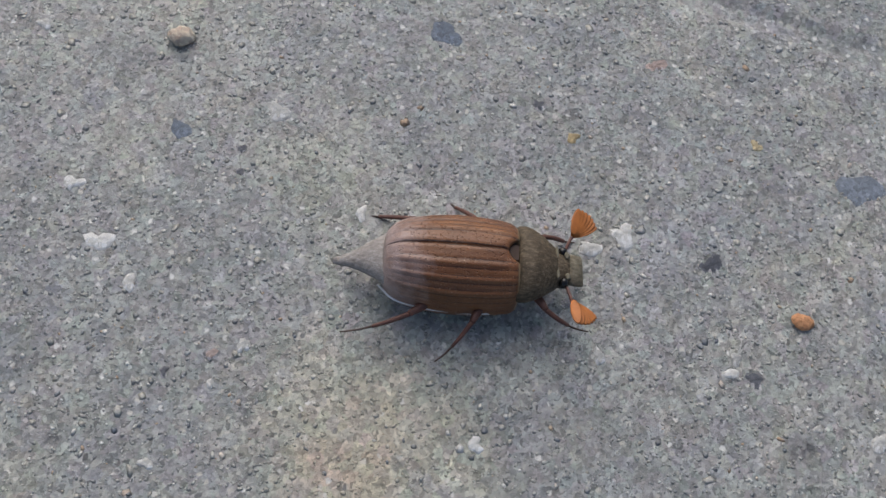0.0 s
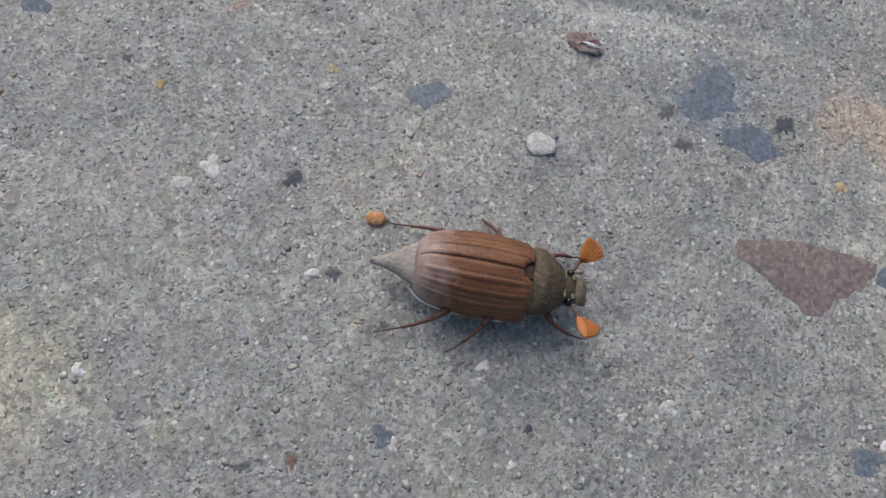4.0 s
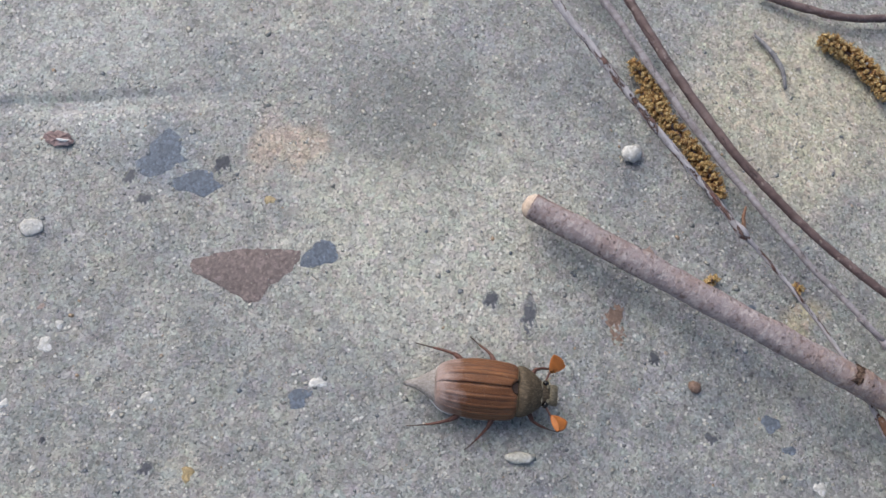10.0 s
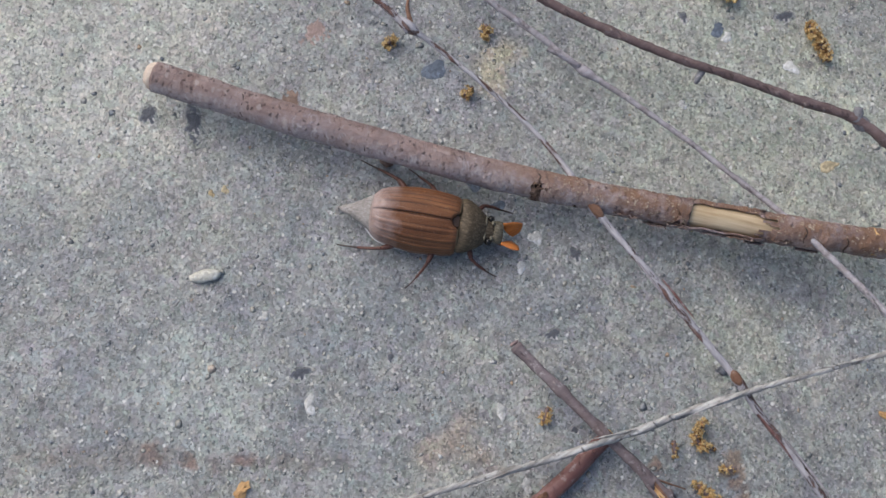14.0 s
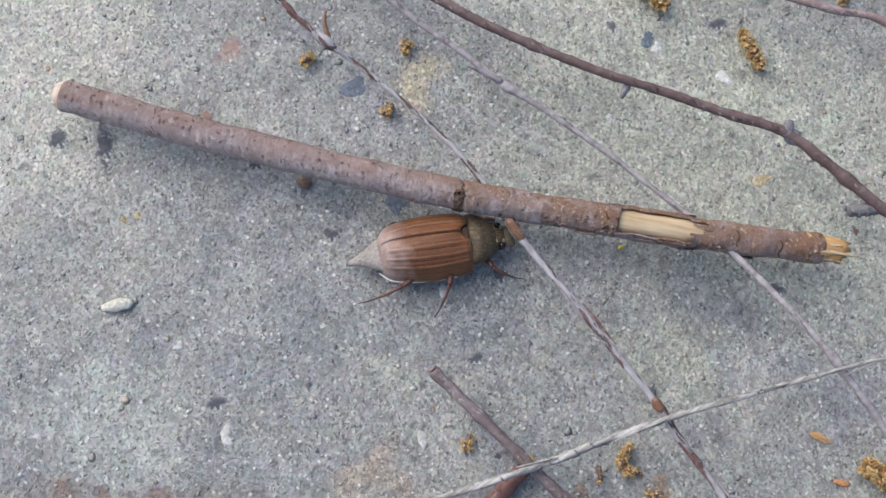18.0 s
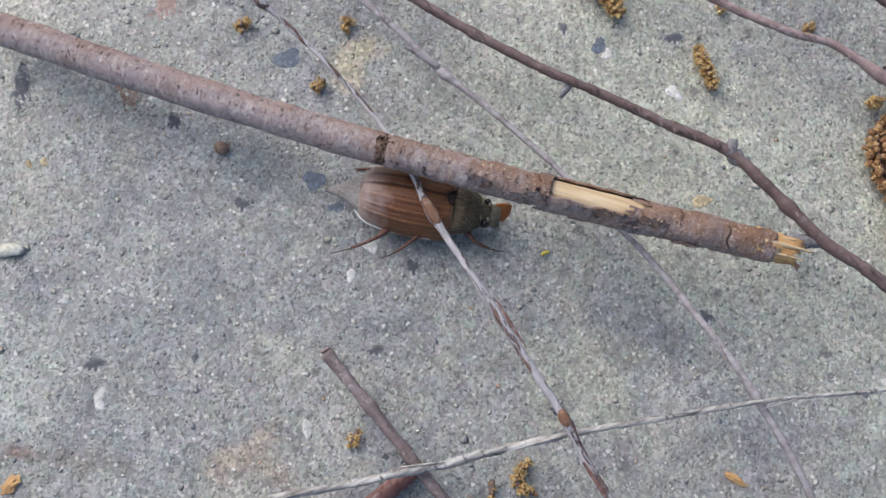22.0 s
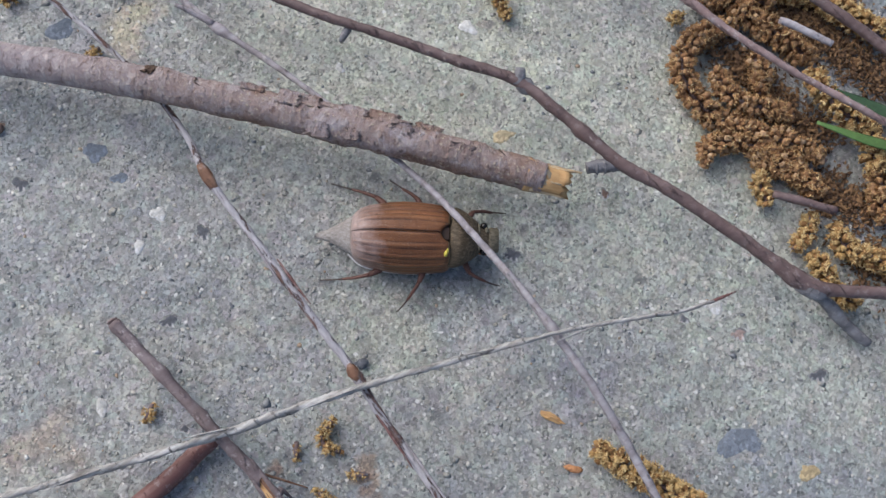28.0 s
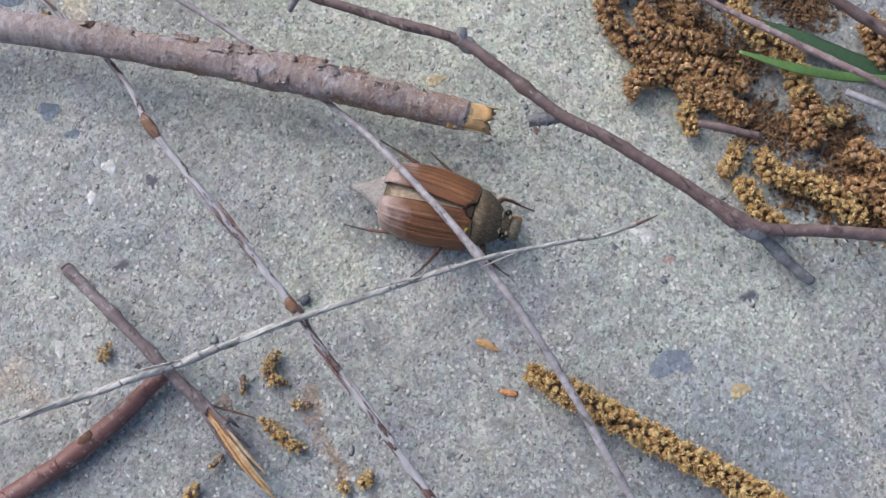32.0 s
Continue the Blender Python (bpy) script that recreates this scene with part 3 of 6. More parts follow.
def ground_sheet():
    far = [300, 700, 2000, 8000, 60000]
    us = [-v for v in reversed(far)] + list(np.arange(-200, 262, 4.0)) + far
    vs = [-v for v in reversed(far)] + list(np.arange(-250, -6, 4.0)) + [-4, -2.6, -1.6, -0.9, 0.3, 1.2, 2.2, 3.5, 6] + list(np.arange(10, 122, 8.0)) + [200] + far
    us, vs = sorted(set(us)), sorted(set(vs))
    turn = Matrix.Rotation(radians(JOINT_TURN), 3, "Z")
    verts, faces = [], []
    for v in vs:
        for u in us:
            near = abs(u) < 250 and abs(v) < 260
            z = float(level(u, v)) if near else -0.25
            if near and -1.7 < v < 1.3:
                z -= 0.85 * max(0.0, min(1.0, (38 - u) / 30)) * (0.7 + 0.5 * noise.noise((u * 0.12, 0, 1)))
            q = turn @ Vector((u, v, 0))
            verts.append((q.x + JOINT_AT[0], q.y + JOINT_AT[1], z))
    w = len(us)
    for i in range(len(vs) - 1):
        for j in range(w - 1):
            faces.append((i * w + j, i * w + j + 1, (i + 1) * w + j + 1, (i + 1) * w + j))
    return mesh_of("ground", verts, faces, CONCRETE)


ground = tagged(new("ground", ground_sheet()), "weathered grey concrete paving with a shallow joint", "paving", kind="structure")

LANE = [(-30, 0), (0, -11), (40, -19), (90, -37), (147, -66), (190, -100), (222, -118), (248, -152), (268, -165)]


def grains(name, mat, seed, tries, most, radius, spread, biggest, sunk, flat):
    """Loose and half-sunk grains along the stretch of paving that is seen from near."""
    rng = np.random.default_rng(seed)
    lane = spline([(x, y, 0) for x, y in LANE], 6.0)[:, :2]
    octa = np.array([(1, 0, 0), (0.55, 0.8, 0), (-0.6, 0.75, 0), (-1, -0.1, 0), (-0.35, -0.85, 0), (0.7, -0.7, 0), (0.1, 0.05, 0.8), (0.3, 0.2, -0.8)])
    tri = np.array([(k, (k + 1) % 6, 6) for k in range(6)] + [((k + 1) % 6, k, 7) for k in range(6)])
    xy = np.column_stack([rng.uniform(-75, 350, tries), rng.uniform(-265, 60, tries)])
    d = np.full(len(xy), 1e9)
    for q in lane:
        d = np.minimum(d, np.hypot(xy[:, 0] - q[0], xy[:, 1] - q[1]))
    xy = xy[(d < 100) & (rng.random(len(xy)) > (d - 55) / 55)][:most]
    u, v = joint_frame(xy[:, 0], xy[:, 1])
    xy = xy[(u > 30) | (np.abs(v) > 2.4)]
    n, m, f = len(xy), len(octa), len(tri)
    ground_at = ground_z(xy[:, 0], xy[:, 1])[:, None]
    r = np.minimum(biggest, radius * np.exp(rng.normal(0, spread, n)))[:, None]
    size = r * rng.uniform((0.8, 0.7, 0.6 * flat), (1.4, 1.2, flat), (n, 3))
    q = octa[None] * size[:, None] + rng.normal(0, 0.13, (n, m, 3)) * r[:, None] * (1, 1, flat)
    a = rng.uniform(0, 2 * math.pi, n)
    c, s = np.cos(a)[:, None], np.sin(a)[:, None]
    z = q[..., 2] + ground_at + 0.03 + r * flat * (-sunk + 0.6 * rng.random((n, 1)))
    q = np.stack([q[..., 0] * c - q[..., 1] * s + xy[:, :1], q[..., 0] * s + q[..., 1] * c + xy[:, 1:], z], -1)
    faces = (tri[None] + m * np.arange(n)[:, None, None]).reshape(-1)
    me = bpy.data.meshes.new(name)
    me.vertices.add(m * n)
    me.vertices.foreach_set("co", (q * MM).reshape(-1))
    me.loops.add(len(faces))
    me.loops.foreach_set("vertex_index", faces)
    me.polygons.add(f * n)
    me.polygons.foreach_set("loop_start", np.arange(0, len(faces), 3))
    me.update(calc_edges=True)
    me.materials.append(mat)
    return me


def sunk_stone(kind, x, y, rx, ry, turn, seed):
    """A piece of aggregate that lies almost flush in the concrete."""
    rng = np.random.default_rng(seed)
    seg = 14
    phase = rng.uniform(0, 6.28, 3)
    edge = [1 + 0.22 * math.sin(2 * math.pi * j / seg * 2 + phase[0]) + 0.18 * math.sin(2 * math.pi * j / seg * 3 + phase[1]) + rng.uniform(-0.2, 0.2) for j in range(seg)]
    verts, faces = [], []
    h = 0.12 + 0.04 * min(rx, ry)
    uvs = []
    for k, z in ((1.25, -0.6), (1.2, -0.2), (0.85, h * 0.6 - 0.14), (0.45, h - 0.14)):
        uvs += [(k, 0)] * seg
        for j in range(seg):
            a = 2 * math.pi * j / seg
            verts.append((rx * k * edge[j] * math.cos(a), ry * k * edge[j] * math.sin(a), z + rng.uniform(-0.03, 0.03)))
    for i in range(3):
        for j in range(seg):
            m = (j + 1) % seg
            faces.append((i * seg + j, i * seg + m, (i + 1) * seg + m, (i + 1) * seg + j))
    faces.append(tuple(range(3 * seg, 4 * seg)))
    ob = part("aggregate_stone", mesh_of("aggregate_stone", verts, faces, STONE[kind], True, uvs), ground)
    top = 0.18 if kind in ("white", "tan") else 0.11
    return at(ob, x, y, float(ground_z(x, y)) + top - (h - 0.14), 0, 0, turn)


WHITE = [
    (25.5, -4.3, 1.5, 1.4, 5), (-40.1, -10.5, 1.5, 1.3, 5), (272, -176.8, 1.6, 1.2, -36), (-20.6, 9.5, 1.3, 1.4, 6), (265.9, -112.2, 1.4, 1.3, -34), (151.7, -113.5, 1.1, 1.6, -29), (70.8, -29.2, 1.4, 1.2, 0), (117.6, -55.4, 1.3, 1.2, -19), (203.2, -111.6, 1.1, 1.2, -34), (179.3, -134, 0.8, 1.5, -37), (21, -6.7, 1.2, 1, 2), (56.5, -29.5, 0.9, 1.2, -12), (86.1, -46.3, 1.2, 0.9, -8), (175.5, -147.2, 1, 1, -36), (-44.7, -2.9, 1, 0.9, 5), (258.8, -100.1, 1, 0.9, -32), (197.7, -114.5, 0.9, 0.9, -32), (-35.7, -15.6, 0.8, 0.9, 4), (7, -32.6, 0.8, 0.8, 3), (-52.8, 20.1, 0.9, 0.7, 6), (21.9, -20.9, 0.7, 0.9, 1), (64.9, -21.3, 0.7, 0.8, 1), (47, -47.1, 0.7, 0.8, -13), (74.4, -26.1, 0.8, 0.7, -11), (60.8, -37.7, 0.7, 0.8, -19), (242.8, -106.3, 0.8, 0.7, -32), (-21.2, -22.4, 0.6, 0.9, 4), (-8.5, -4.2, 0.6, 0.9, 5), (38.5, -22, 0.9, 0.6, -12), (153.6, -95.6, 0.8, 0.6, -27), (39.2, -20, 0.6, 0.7, 4), (-30.4, -36.9, 0.7, 0.6, 3), (79.1, -46.8, 0.7, 0.5, -13), (62.6, -51.5, 0.7, 0.5, -13), (-5.6, 18.1, 0.5, 0.5, 6), (48.9, -28.2, 0.5, 0.5, 4), (-24.5, -27.3, 0.4, 0.4, 4),
]
DARK = [
    (162.3, -58.6, 2.1, 4.6, -19), (114.6, -4.6, 2.7, 3.2, -9), (156.5, -52.4, 1.9, 2.6, -19), (271.6, -103.2, 2.2, 1.8, -33), (36.9, -7.8, 2, 1.9, 4), (183.3, -76, 1.6, 2.3, -19), (153.4, -107.9, 2.6, 1.4, -28), (95.6, -0.9, 1.7, 2.1, -9), (97.1, -6.6, 1.7, 1.9, -10), (186.8, -94.6, 1.7, 1.8, -34), (81.8, -59.3, 1.9, 1.6, -20), (248.7, -150.5, 1.7, 1.6, -35), (279.8, -196.1, 1.6, 1.7, -35), (207.6, -118.5, 1.5, 1.7, -32), (195.3, -128, 1.7, 1.3, -34), (41.5, -22.6, 1.4, 1.5, -12), (27, -47.6, 1.4, 1.2, -14), (253.9, -92, 1.1, 1.3, -33), (14.2, 14, 1, 1.1, 6), (65.5, -47, 0.8, 0.9, -13), (168.2, -114.6, 0.8, 0.9, -36), (266.4, -175.6, 0.8, 0.8, -34), (217.1, -151.1, 0.9, 0.7, -35), (188.4, -144.3, 0.7, 0.7, -33), (-24.6, 3.7, 0.6, 0.7, 5), (-29.9, -26.2, 0.6, 0.7, 4), (-24.3, 0.4, 0.6, 0.6, 5),
]
BLUE = [
    (104.0, 1.6, 6.0, 5.4, -9), (262.2, -197.3, 3.9, 3.1, -35), (108.0, -6.2, 5.0, 3.4, -10), (58.8, 5.1, 3.4, 2.9, -9), (127, -30.4, 4.0, 3.4, -11), (1.2, 24.1, 2.2, 2.3, 6), (113.2, -56.9, 2.5, 1.9, -13), (206.1, -74.1, 2.4, 1.9, -33), (199.7, -96.4, 1.7, 2.2, -32), (45.8, -45.6, 1.3, 1.7, -13), (258.4, -97.9, 1.4, 1.5, -32), (-32.7, 6, 1.3, 1.5, 5), (201, -102.5, 1.3, 1.2, -32),
]
TAN = [
    (268.3, -207.5, 1.5, 1.3, -36), (259.5, -132.3, 1.8, 0.9, -32), (88.8, -62.8, 1.3, 1.1, -14), (121.3, -15.4, 0.9, 0.9, -10), (19, 9.4, 0.8, 0.7, 5), (44.4, 10.4, 0.7, 0.7, -9), (160.5, -71.9, 0.6, 0.6, -27), (158.1, -71.1, 0.5, 0.6, -19),
]
PINK = [
    (191.2, -55.4, 3.9, 3, -26), (31.2, 22.1, 2.3, 1.5, 6), (272.7, -183, 1.5, 1.3, -36), (-24.7, -23.7, 0.9, 0.8, 4), (72, -21.5, 0.9, 0.8, -12),
]
BROWN = [
    (178.9, -65.6, 3.8, 5, -19), (188.7, -83.9, 1.5, 1.7, -19), (33.6, -47.7, 0.9, 1.8, -14), (268.2, -150.6, 0.7, 1.2, -35),
]


def pink_slab():
    """A large flat pinkish-brown piece of stone, flush with the paving."""
    rim = [(102.4, -22.5), (109.5, -22.9), (118.5, -25.5), (124.0, -28.2), (121.2, -31.8), (115.1, -33.8), (111.0, -35.8), (107.5, -31.9), (104.2, -27.4), (101.7, -24.9)]
    ring = spline([(x, y, 0) for x, y in rim + rim[:1]], 1.0)[:-1]
    c = ring.mean(0)
    rng = np.random.default_rng(4)
    verts, faces, seg, uvs = [], [], len(ring), []
    for k, z in ((1.16, -0.9), (1.1, -0.5), (0.9, -0.21), (0.5, -0.17)):
        uvs += [(k, 0)] * seg
        verts += [tuple(c + (q - c) * k * (1 + rng.uniform(-0.05, 0.05)) + (0, 0, z + rng.uniform(-0.03, 0.03))) for q in ring]
    for i in range(3):
        faces += [(i * seg + j, (i + 1) * seg + j, (i + 1) * seg + (j + 1) % seg, i * seg + (j + 1) % seg) for j in range(seg)]
    verts.append(tuple(c + (0, 0, -0.17)))
    uvs.append((0, 0))
    faces += [(3 * seg + (j + 1) % seg, 3 * seg + j, 4 * seg) for j in range(seg)]
    faces = [f[::-1] for f in faces]
    part("aggregate_slab", mesh_of("aggregate_slab", verts, faces, SLAB, True, uvs), ground, "flat pinkish-brown stone flush in the concrete")


SLAB = pebble_mat("pinkish-brown stone face", (0.22, 0.178, 0.167), (0.22, 0.178, 0.167), 0.85, 0.1)


def pebble(kind, x, y, rx, ry, rz, turn, label, seed):
    ob = new("pebble", mesh_of("pebble", *ball(rx, ry, rz, 12, 7, 0.17, seed), STONE[kind]))
    at(ob, x, y, rz * 0.62 - 0.25, 0, 0, turn)
    return tagged(ob, label, "pebble")


# ---- twigs ----
def twig(name, label, pts, mat, seg=12, rough=0.06, nodes=(), seed=1, step=0.7, torn=False, thin=1.0):
    """A thin twig: pts carry x, y, z and radius; nodes are swellings: place along it (0 to 1), reach and how much."""
    p = spline(pts, step)
    r = p[:, 3] * thin
    s = np.linspace(0, 1, len(p))
    length = np.linalg.norm(np.diff(p[:, :3], axis=0), axis=1).sum()
    for where, reach, swell in nodes:
        r *= 1 + swell * np.exp(-((s - where) * length / reach) ** 2)
    rng = np.random.default_rng(seed)
    wander = np.cumsum(rng.normal(0, 0.018, (len(p), 3)), axis=0)
    wander -= np.outer(1 - s, wander[0]) + np.outer(s, wander[-1])
    root = new(name)
    base = Vector(p[0][:3]) * MM
    root.matrix_basis = Matrix.Translation(base)
    local = p[:, :3] + wander - p[0][:3]
    part("stem", mesh_of("stem", *sweep(local, r, seg, rough, seed, jag=1.2 if torn else 0), mat), root)
    tagged(root, label, "twig")
    root["origin_mm"] = [float(v) for v in p[0][:3]]
    root["thin"] = thin
    return root


def on_twig(root, name, x, y, z, verts, faces, mat, label="", turn=(0, 0, 0)):
    ob = part(name, mesh_of(name, verts, faces, mat), root, label)
    o = root["origin_mm"]
    return at(ob, x - o[0], y - o[1], z - o[2], *turn)


def sprig(root, name, pts, mat, label="", seg=8, seed=3):
    """A side shoot or stub as a part of its twig."""
    p = spline(pts, 0.6)
    o = np.array(root["origin_mm"])
    return part(name, mesh_of(name, *sweep(p[:, :3] - o, p[:, 3] * root["thin"], seg, 0.08, seed), mat), root, label)


def build_twigs():
    a = twig("peeling_twig", "thin twig with silvery bark peeling off red wood", [
        (188, 14, 6.7, 1.14), (191.8, -3.7, 7.0, 1.14), (194.9, -18.4, 7.0, 1.08), (198.8, -37.2, 7.0, 1.03), (203, -54, 7.0, 0.97), (205.6, -65.6, 7.0, 0.92), (207.8, -71.5, 6.3, 0.6),
        (211, -82.3, 5.6, 0.6), (213.7, -94.5, 5.0, 0.6), (214.3, -105.4, 5.6, 0.75), (213.5, -112.6, 6.9, 0.80), (214.1, -123.9, 7.5, 0.82), (214.8, -134.5, 7.6, 0.86), (215.3, -144.7, 7.4, 0.86),
        (215.7, -152.5, 7.0, 0.86), (215.5, -159.8, 6.7, 0.86), (215.9, -172.7, 6.0, 0.90), (216.1, -190.4, 5.1, 0.92), (216.0, -212.6, 3.6, 0.97), (215.9, -231.7, 1.3, 0.97)], BARK_PEEL,
        nodes=((0.328, 1.6, 0.7), (0.523, 2.2, 0.55), (0.685, 1.5, 0.5)), seed=2, thin=0.76)
    on_twig(a, "bud_scar", 213.4, -113.3, 7.8, *ball(0.95, 2.6, 0.65, 12, 8, 0.12, 3), SCAR, "rust-brown bud scar")
    on_twig(a, "bud_scar", 215.5, -152.6, 7.7, *ball(0.95, 1.5, 0.65, 10, 7, 0.12, 4), SCAR, "rust-brown bud scar")
    for k, (x, y, z, l, off, mat) in enumerate(((213.4, -97.5, 5.6, 9, 0.5, BARK_GREY), (214.0, -124, 8.0, 12, -0.55, BARK_GREY), (214.9, -131, 8.1, 9, 0.6, BARK_RED), (215.4, -160, 7.2, 10, -0.6, BARK_RED), (215.9, -166, 6.9, 13, 0.45, BARK_GREY), (216.1, -187, 5.8, 12, -0.5, BARK_RED), (216.0, -199, 5.2, 10, 0.5, BARK_GREY), (199.5, -40, 7.8, 12, 0.6, BARK_GREY), (203.2, -55, 7.7, 8, -0.6, BARK_RED))):
        off *= 0.76
        lean = 2.2 if y > -60 else 0.25
        sprig(a, "bark_strip", [(x + off, y, z - 0.15, 0.12), (x + off * 1.1 + lean * 0.33, y - l * 0.33, z + 0.1, 0.3), (x + off * 1.15 + lean * 0.66, y - l * 0.66, z, 0.28), (x + off * 1.5 + lean, y - l, z - 0.2, 0.08)], mat, "loose strip of bark", 6, 30 + k)
    sprig(a, "side_shoot", [(206.2, -66.8, 7.2, 0.64), (207.2, -63.8, 8.0, 0.53), (208.6, -62, 8.5, 0.32)], SCAR, "torn brown side shoot")
    b = twig("grey_twig", "thin straight grey twig with a small side bud", [
        (205, 14, 4.5, 1.2), (208.4, 0, 4.5, 1.15), (211.2, -22, 4.5, 1.1), (215, -43, 4.5, 1.0), (218.8, -58, 4.5, 0.95), (222, -70, 4.5, 0.85), (225.8, -81.0, 4.5, 0.80), (228.3, -89.8, 4.5, 0.80), (231.7, -98.4, 4.7, 0.69),
        (235.6, -109.2, 4.9, 0.66), (238.9, -120.1, 5.4, 0.66), (241.9, -133.3, 7.2, 0.69), (243.3, -144.9, 9.5, 0.74), (244.0, -155.0, 11.4, 0.80), (244.4, -164.8, 12.2, 0.85), (244.4, -176.3, 11.3, 0.90),
        (243.8, -189.9, 9.2, 0.90), (242.2, -203.5, 7.3, 0.90), (240.8, -217.7, 4.5, 0.90), (239.2, -233.6, 1.3, 0.90)], BARK_GREY, nodes=((0.425, 1.4, 0.75), (0.725, 1.6, 0.4)), seed=5, thin=0.76)
    sprig(b, "side_bud", [(228.3, -89.8, 4.7, 0.74), (226.1, -86.0, 5.5, 0.69), (224.7, -83.9, 5.8, 0.42)], BARK_GREY, "grey side bud")
    c = twig("brown_twig", "smooth dark brown twig with a bud and a side stub", [
        (211.0, 16.4, 6.2, 1.13), (211.9, 0.4, 6.5, 1.12), (213.7, -20.6, 6.5, 1.09), (217.5, -42.6, 6.5, 1.02), (223.7, -61.6, 6.4, 0.96), (230.5, -77.1, 6.4, 0.92), (237.1, -88.6, 6.5, 0.89), (243.3, -98.4, 6.8, 0.89), (250.2, -108.0, 7.3, 0.89),
        (258.1, -118.6, 7.5, 0.93), (264.5, -127.2, 7.6, 1.01), (267.5, -136.4, 7.6, 1.07), (270.6, -148.3, 7.6, 1.12), (274.8, -157.2, 7.6, 1.12), (278.0, -165.5, 7.5, 1.14), (281.3, -174.2, 7.3, 1.2), (283.6, -180.8, 7.2, 1.34),
        (286.0, -184.2, 7.2, 1.24), (289.3, -186.9, 7.1, 1.16), (294.4, -190.8, 7.0, 1.16), (304.0, -198.8, 6.9, 1.20), (326.0, -217.5, 6.7, 1.24), (350.4, -240.0, 5.0, 1.34)], BARK_BROWN, nodes=((0.36, 1.4, 0.25), (0.486, 1.2, 0.3), (0.565, 1.3, 0.25), (0.7, 3.0, 0.3)), seed=8, thin=0.93)
    sprig(c, "bud", [(264.5, -128.1, 7.8, 1.2), (265.7, -126.8, 8.5, 1.1), (266.3, -126.1, 8.9, 0.85)], BUD, "small grey bud")
    on_twig(c, "branch_collar", 284.6, -182.8, 7.0, *ball(3.2, 1.75, 1.6, 14, 9, 0.07, 5), BUD, "swollen grey collar where the twig forks", (0, 0, -58))
    # dark grey sprig: a low fork, its shape also taking in the contact shadow
    sprig(c, "side_branch", [(284.8, -182.2, 6.6, 1.3), (286.6, -187.0, 4.2, 1.2), (287.8, -191.6, 2.6, 1.15), (289.3, -196.4, 1.6, 0.9)], BUD, "dark grey side branch, partly standing in for a contact shadow")
    on_twig(c, "bud_collar", 265.4, -128.9, 7.7, *ball(1.5, 1.75, 1.3, 12, 8, 0.08, 6), BUD, "grey collar under the bud", (0, 0, 20))
    sprig(c, "spur", [(246.8, -103.6, 6.8, 0.7), (245.4, -104.2, 6.4, 0.75), (244.2, -104.9, 6.1, 0.4)], BUD, "short dark spur")
    stub = sprig(c, "stub", [(271.6, -149.2, 7.3, 1.25), (269.6, -147.8, 7.0, 1.38), (267.7, -146.8, 6.8, 1.3), (265.9, -145.9, 6.5, 1.0)], BUD, "ringed grey stub")
    for k in range(4):
        ring = part("growth_ring", mesh_of("growth_ring", *ball(0.42, 1.32, 1.32, 12, 6, 0.1, k), BUD), stub)
        o = c["origin_mm"]
        at(ring, 270.9 - 1.15 * k - o[0], -148.7 + 0.65 * k - o[1], 7.2 - 0.18 * k - o[2], 0, 8, 152)
    d = twig("short_brown_twig", "short dark brown twig torn open at one end", [
        (188.5, -124.5, 4.2, 0.96), (190.6, -135.3, 4.5, 0.92), (192.8, -148.0, 4.7, 0.92), (193.9, -153.5, 4.5, 0.98), (194.7, -158.5, 4.0, 0.95)], BARK_DARK, nodes=((0.02, 0.8, 0.25), (0.32, 1.3, 0.3), (0.6, 1.3, 0.25)), seed=11, torn=True)
    on_twig(d, "cut_face", 188.5, -124.1, 4.4, *ball(0.95, 0.35, 0.95, 9, 6, 0.1, 3), BARK_PINK, "dull cut face")
    for k, (dx, l, r, m) in enumerate(((-1.05, 15, 0.42, BARK_DARK), (-0.75, 11.5, 0.5, BARK_DARK), (-0.45, 18.5, 0.45, WOOD_RAW), (-0.15, 20.5, 0.36, SCAR), (0.1, 21.5, 0.4, WOOD_RAW), (0.35, 20, 0.32, WOOD), (0.65, 16.5, 0.45, SCAR), (0.95, 17.5, 0.3, WOOD), (1.15, 12.5, 0.42, BARK_DARK), (1.35, 8.5, 0.45, BARK_DARK))):
        sprig(d, "splinter", [(194.2 + dx * 0.5, -154.5, 4.2, r * 0.8), (194.6 + dx * 0.9, -161.5, 3.6 + 0.12 * k, r), (194.7 + dx * 1.2, -154.5 - l * 0.75, 2.9 + 0.1 * k, r * 0.9), (195.1 + dx * 1.3, -154.5 - l, 2.3, 0.16)], m, "torn wood splinter", 7, k)
    sprig(d, "splinter", [(194.6, -156.6, 3.6, 0.25), (197.2, -160.0, 1.6, 0.2), (199.6, -163.1, 0.6, 0.1)], SCAR, "thin brown fibre", 5, 9)
    red = twig("red_twig", "red-brown twig lying flat on the paving", [(192.1, -148.2, 2.2, 1.59), (182.1, -150.0, 1.9, 1.80), (171.9, -150.8, 1.9, 1.85), (162.3, -150.4, 1.9, 1.91), (148.3, -149.3, 1.9, 1.91), (129.9, -145.7, 1.9, 1.91)], BARK_RED, 12, 0.03, ((0.3, 2, 0.12),), 14, thin=0.88)
    on_twig(red, "bud_scar", 176.0, -150.0, 3.5, *ball(1.5, 0.9, 0.5, 10, 6, 0.15, 3), SCAR, "rust-brown bud scar", (20, 0, 5))
    on_twig(red, "torn_end", 192.6, -148.1, 2.2, *ball(0.6, 1.4, 1.3, 10, 7, 0.15, 5), WOOD_RAW, "torn orange end")
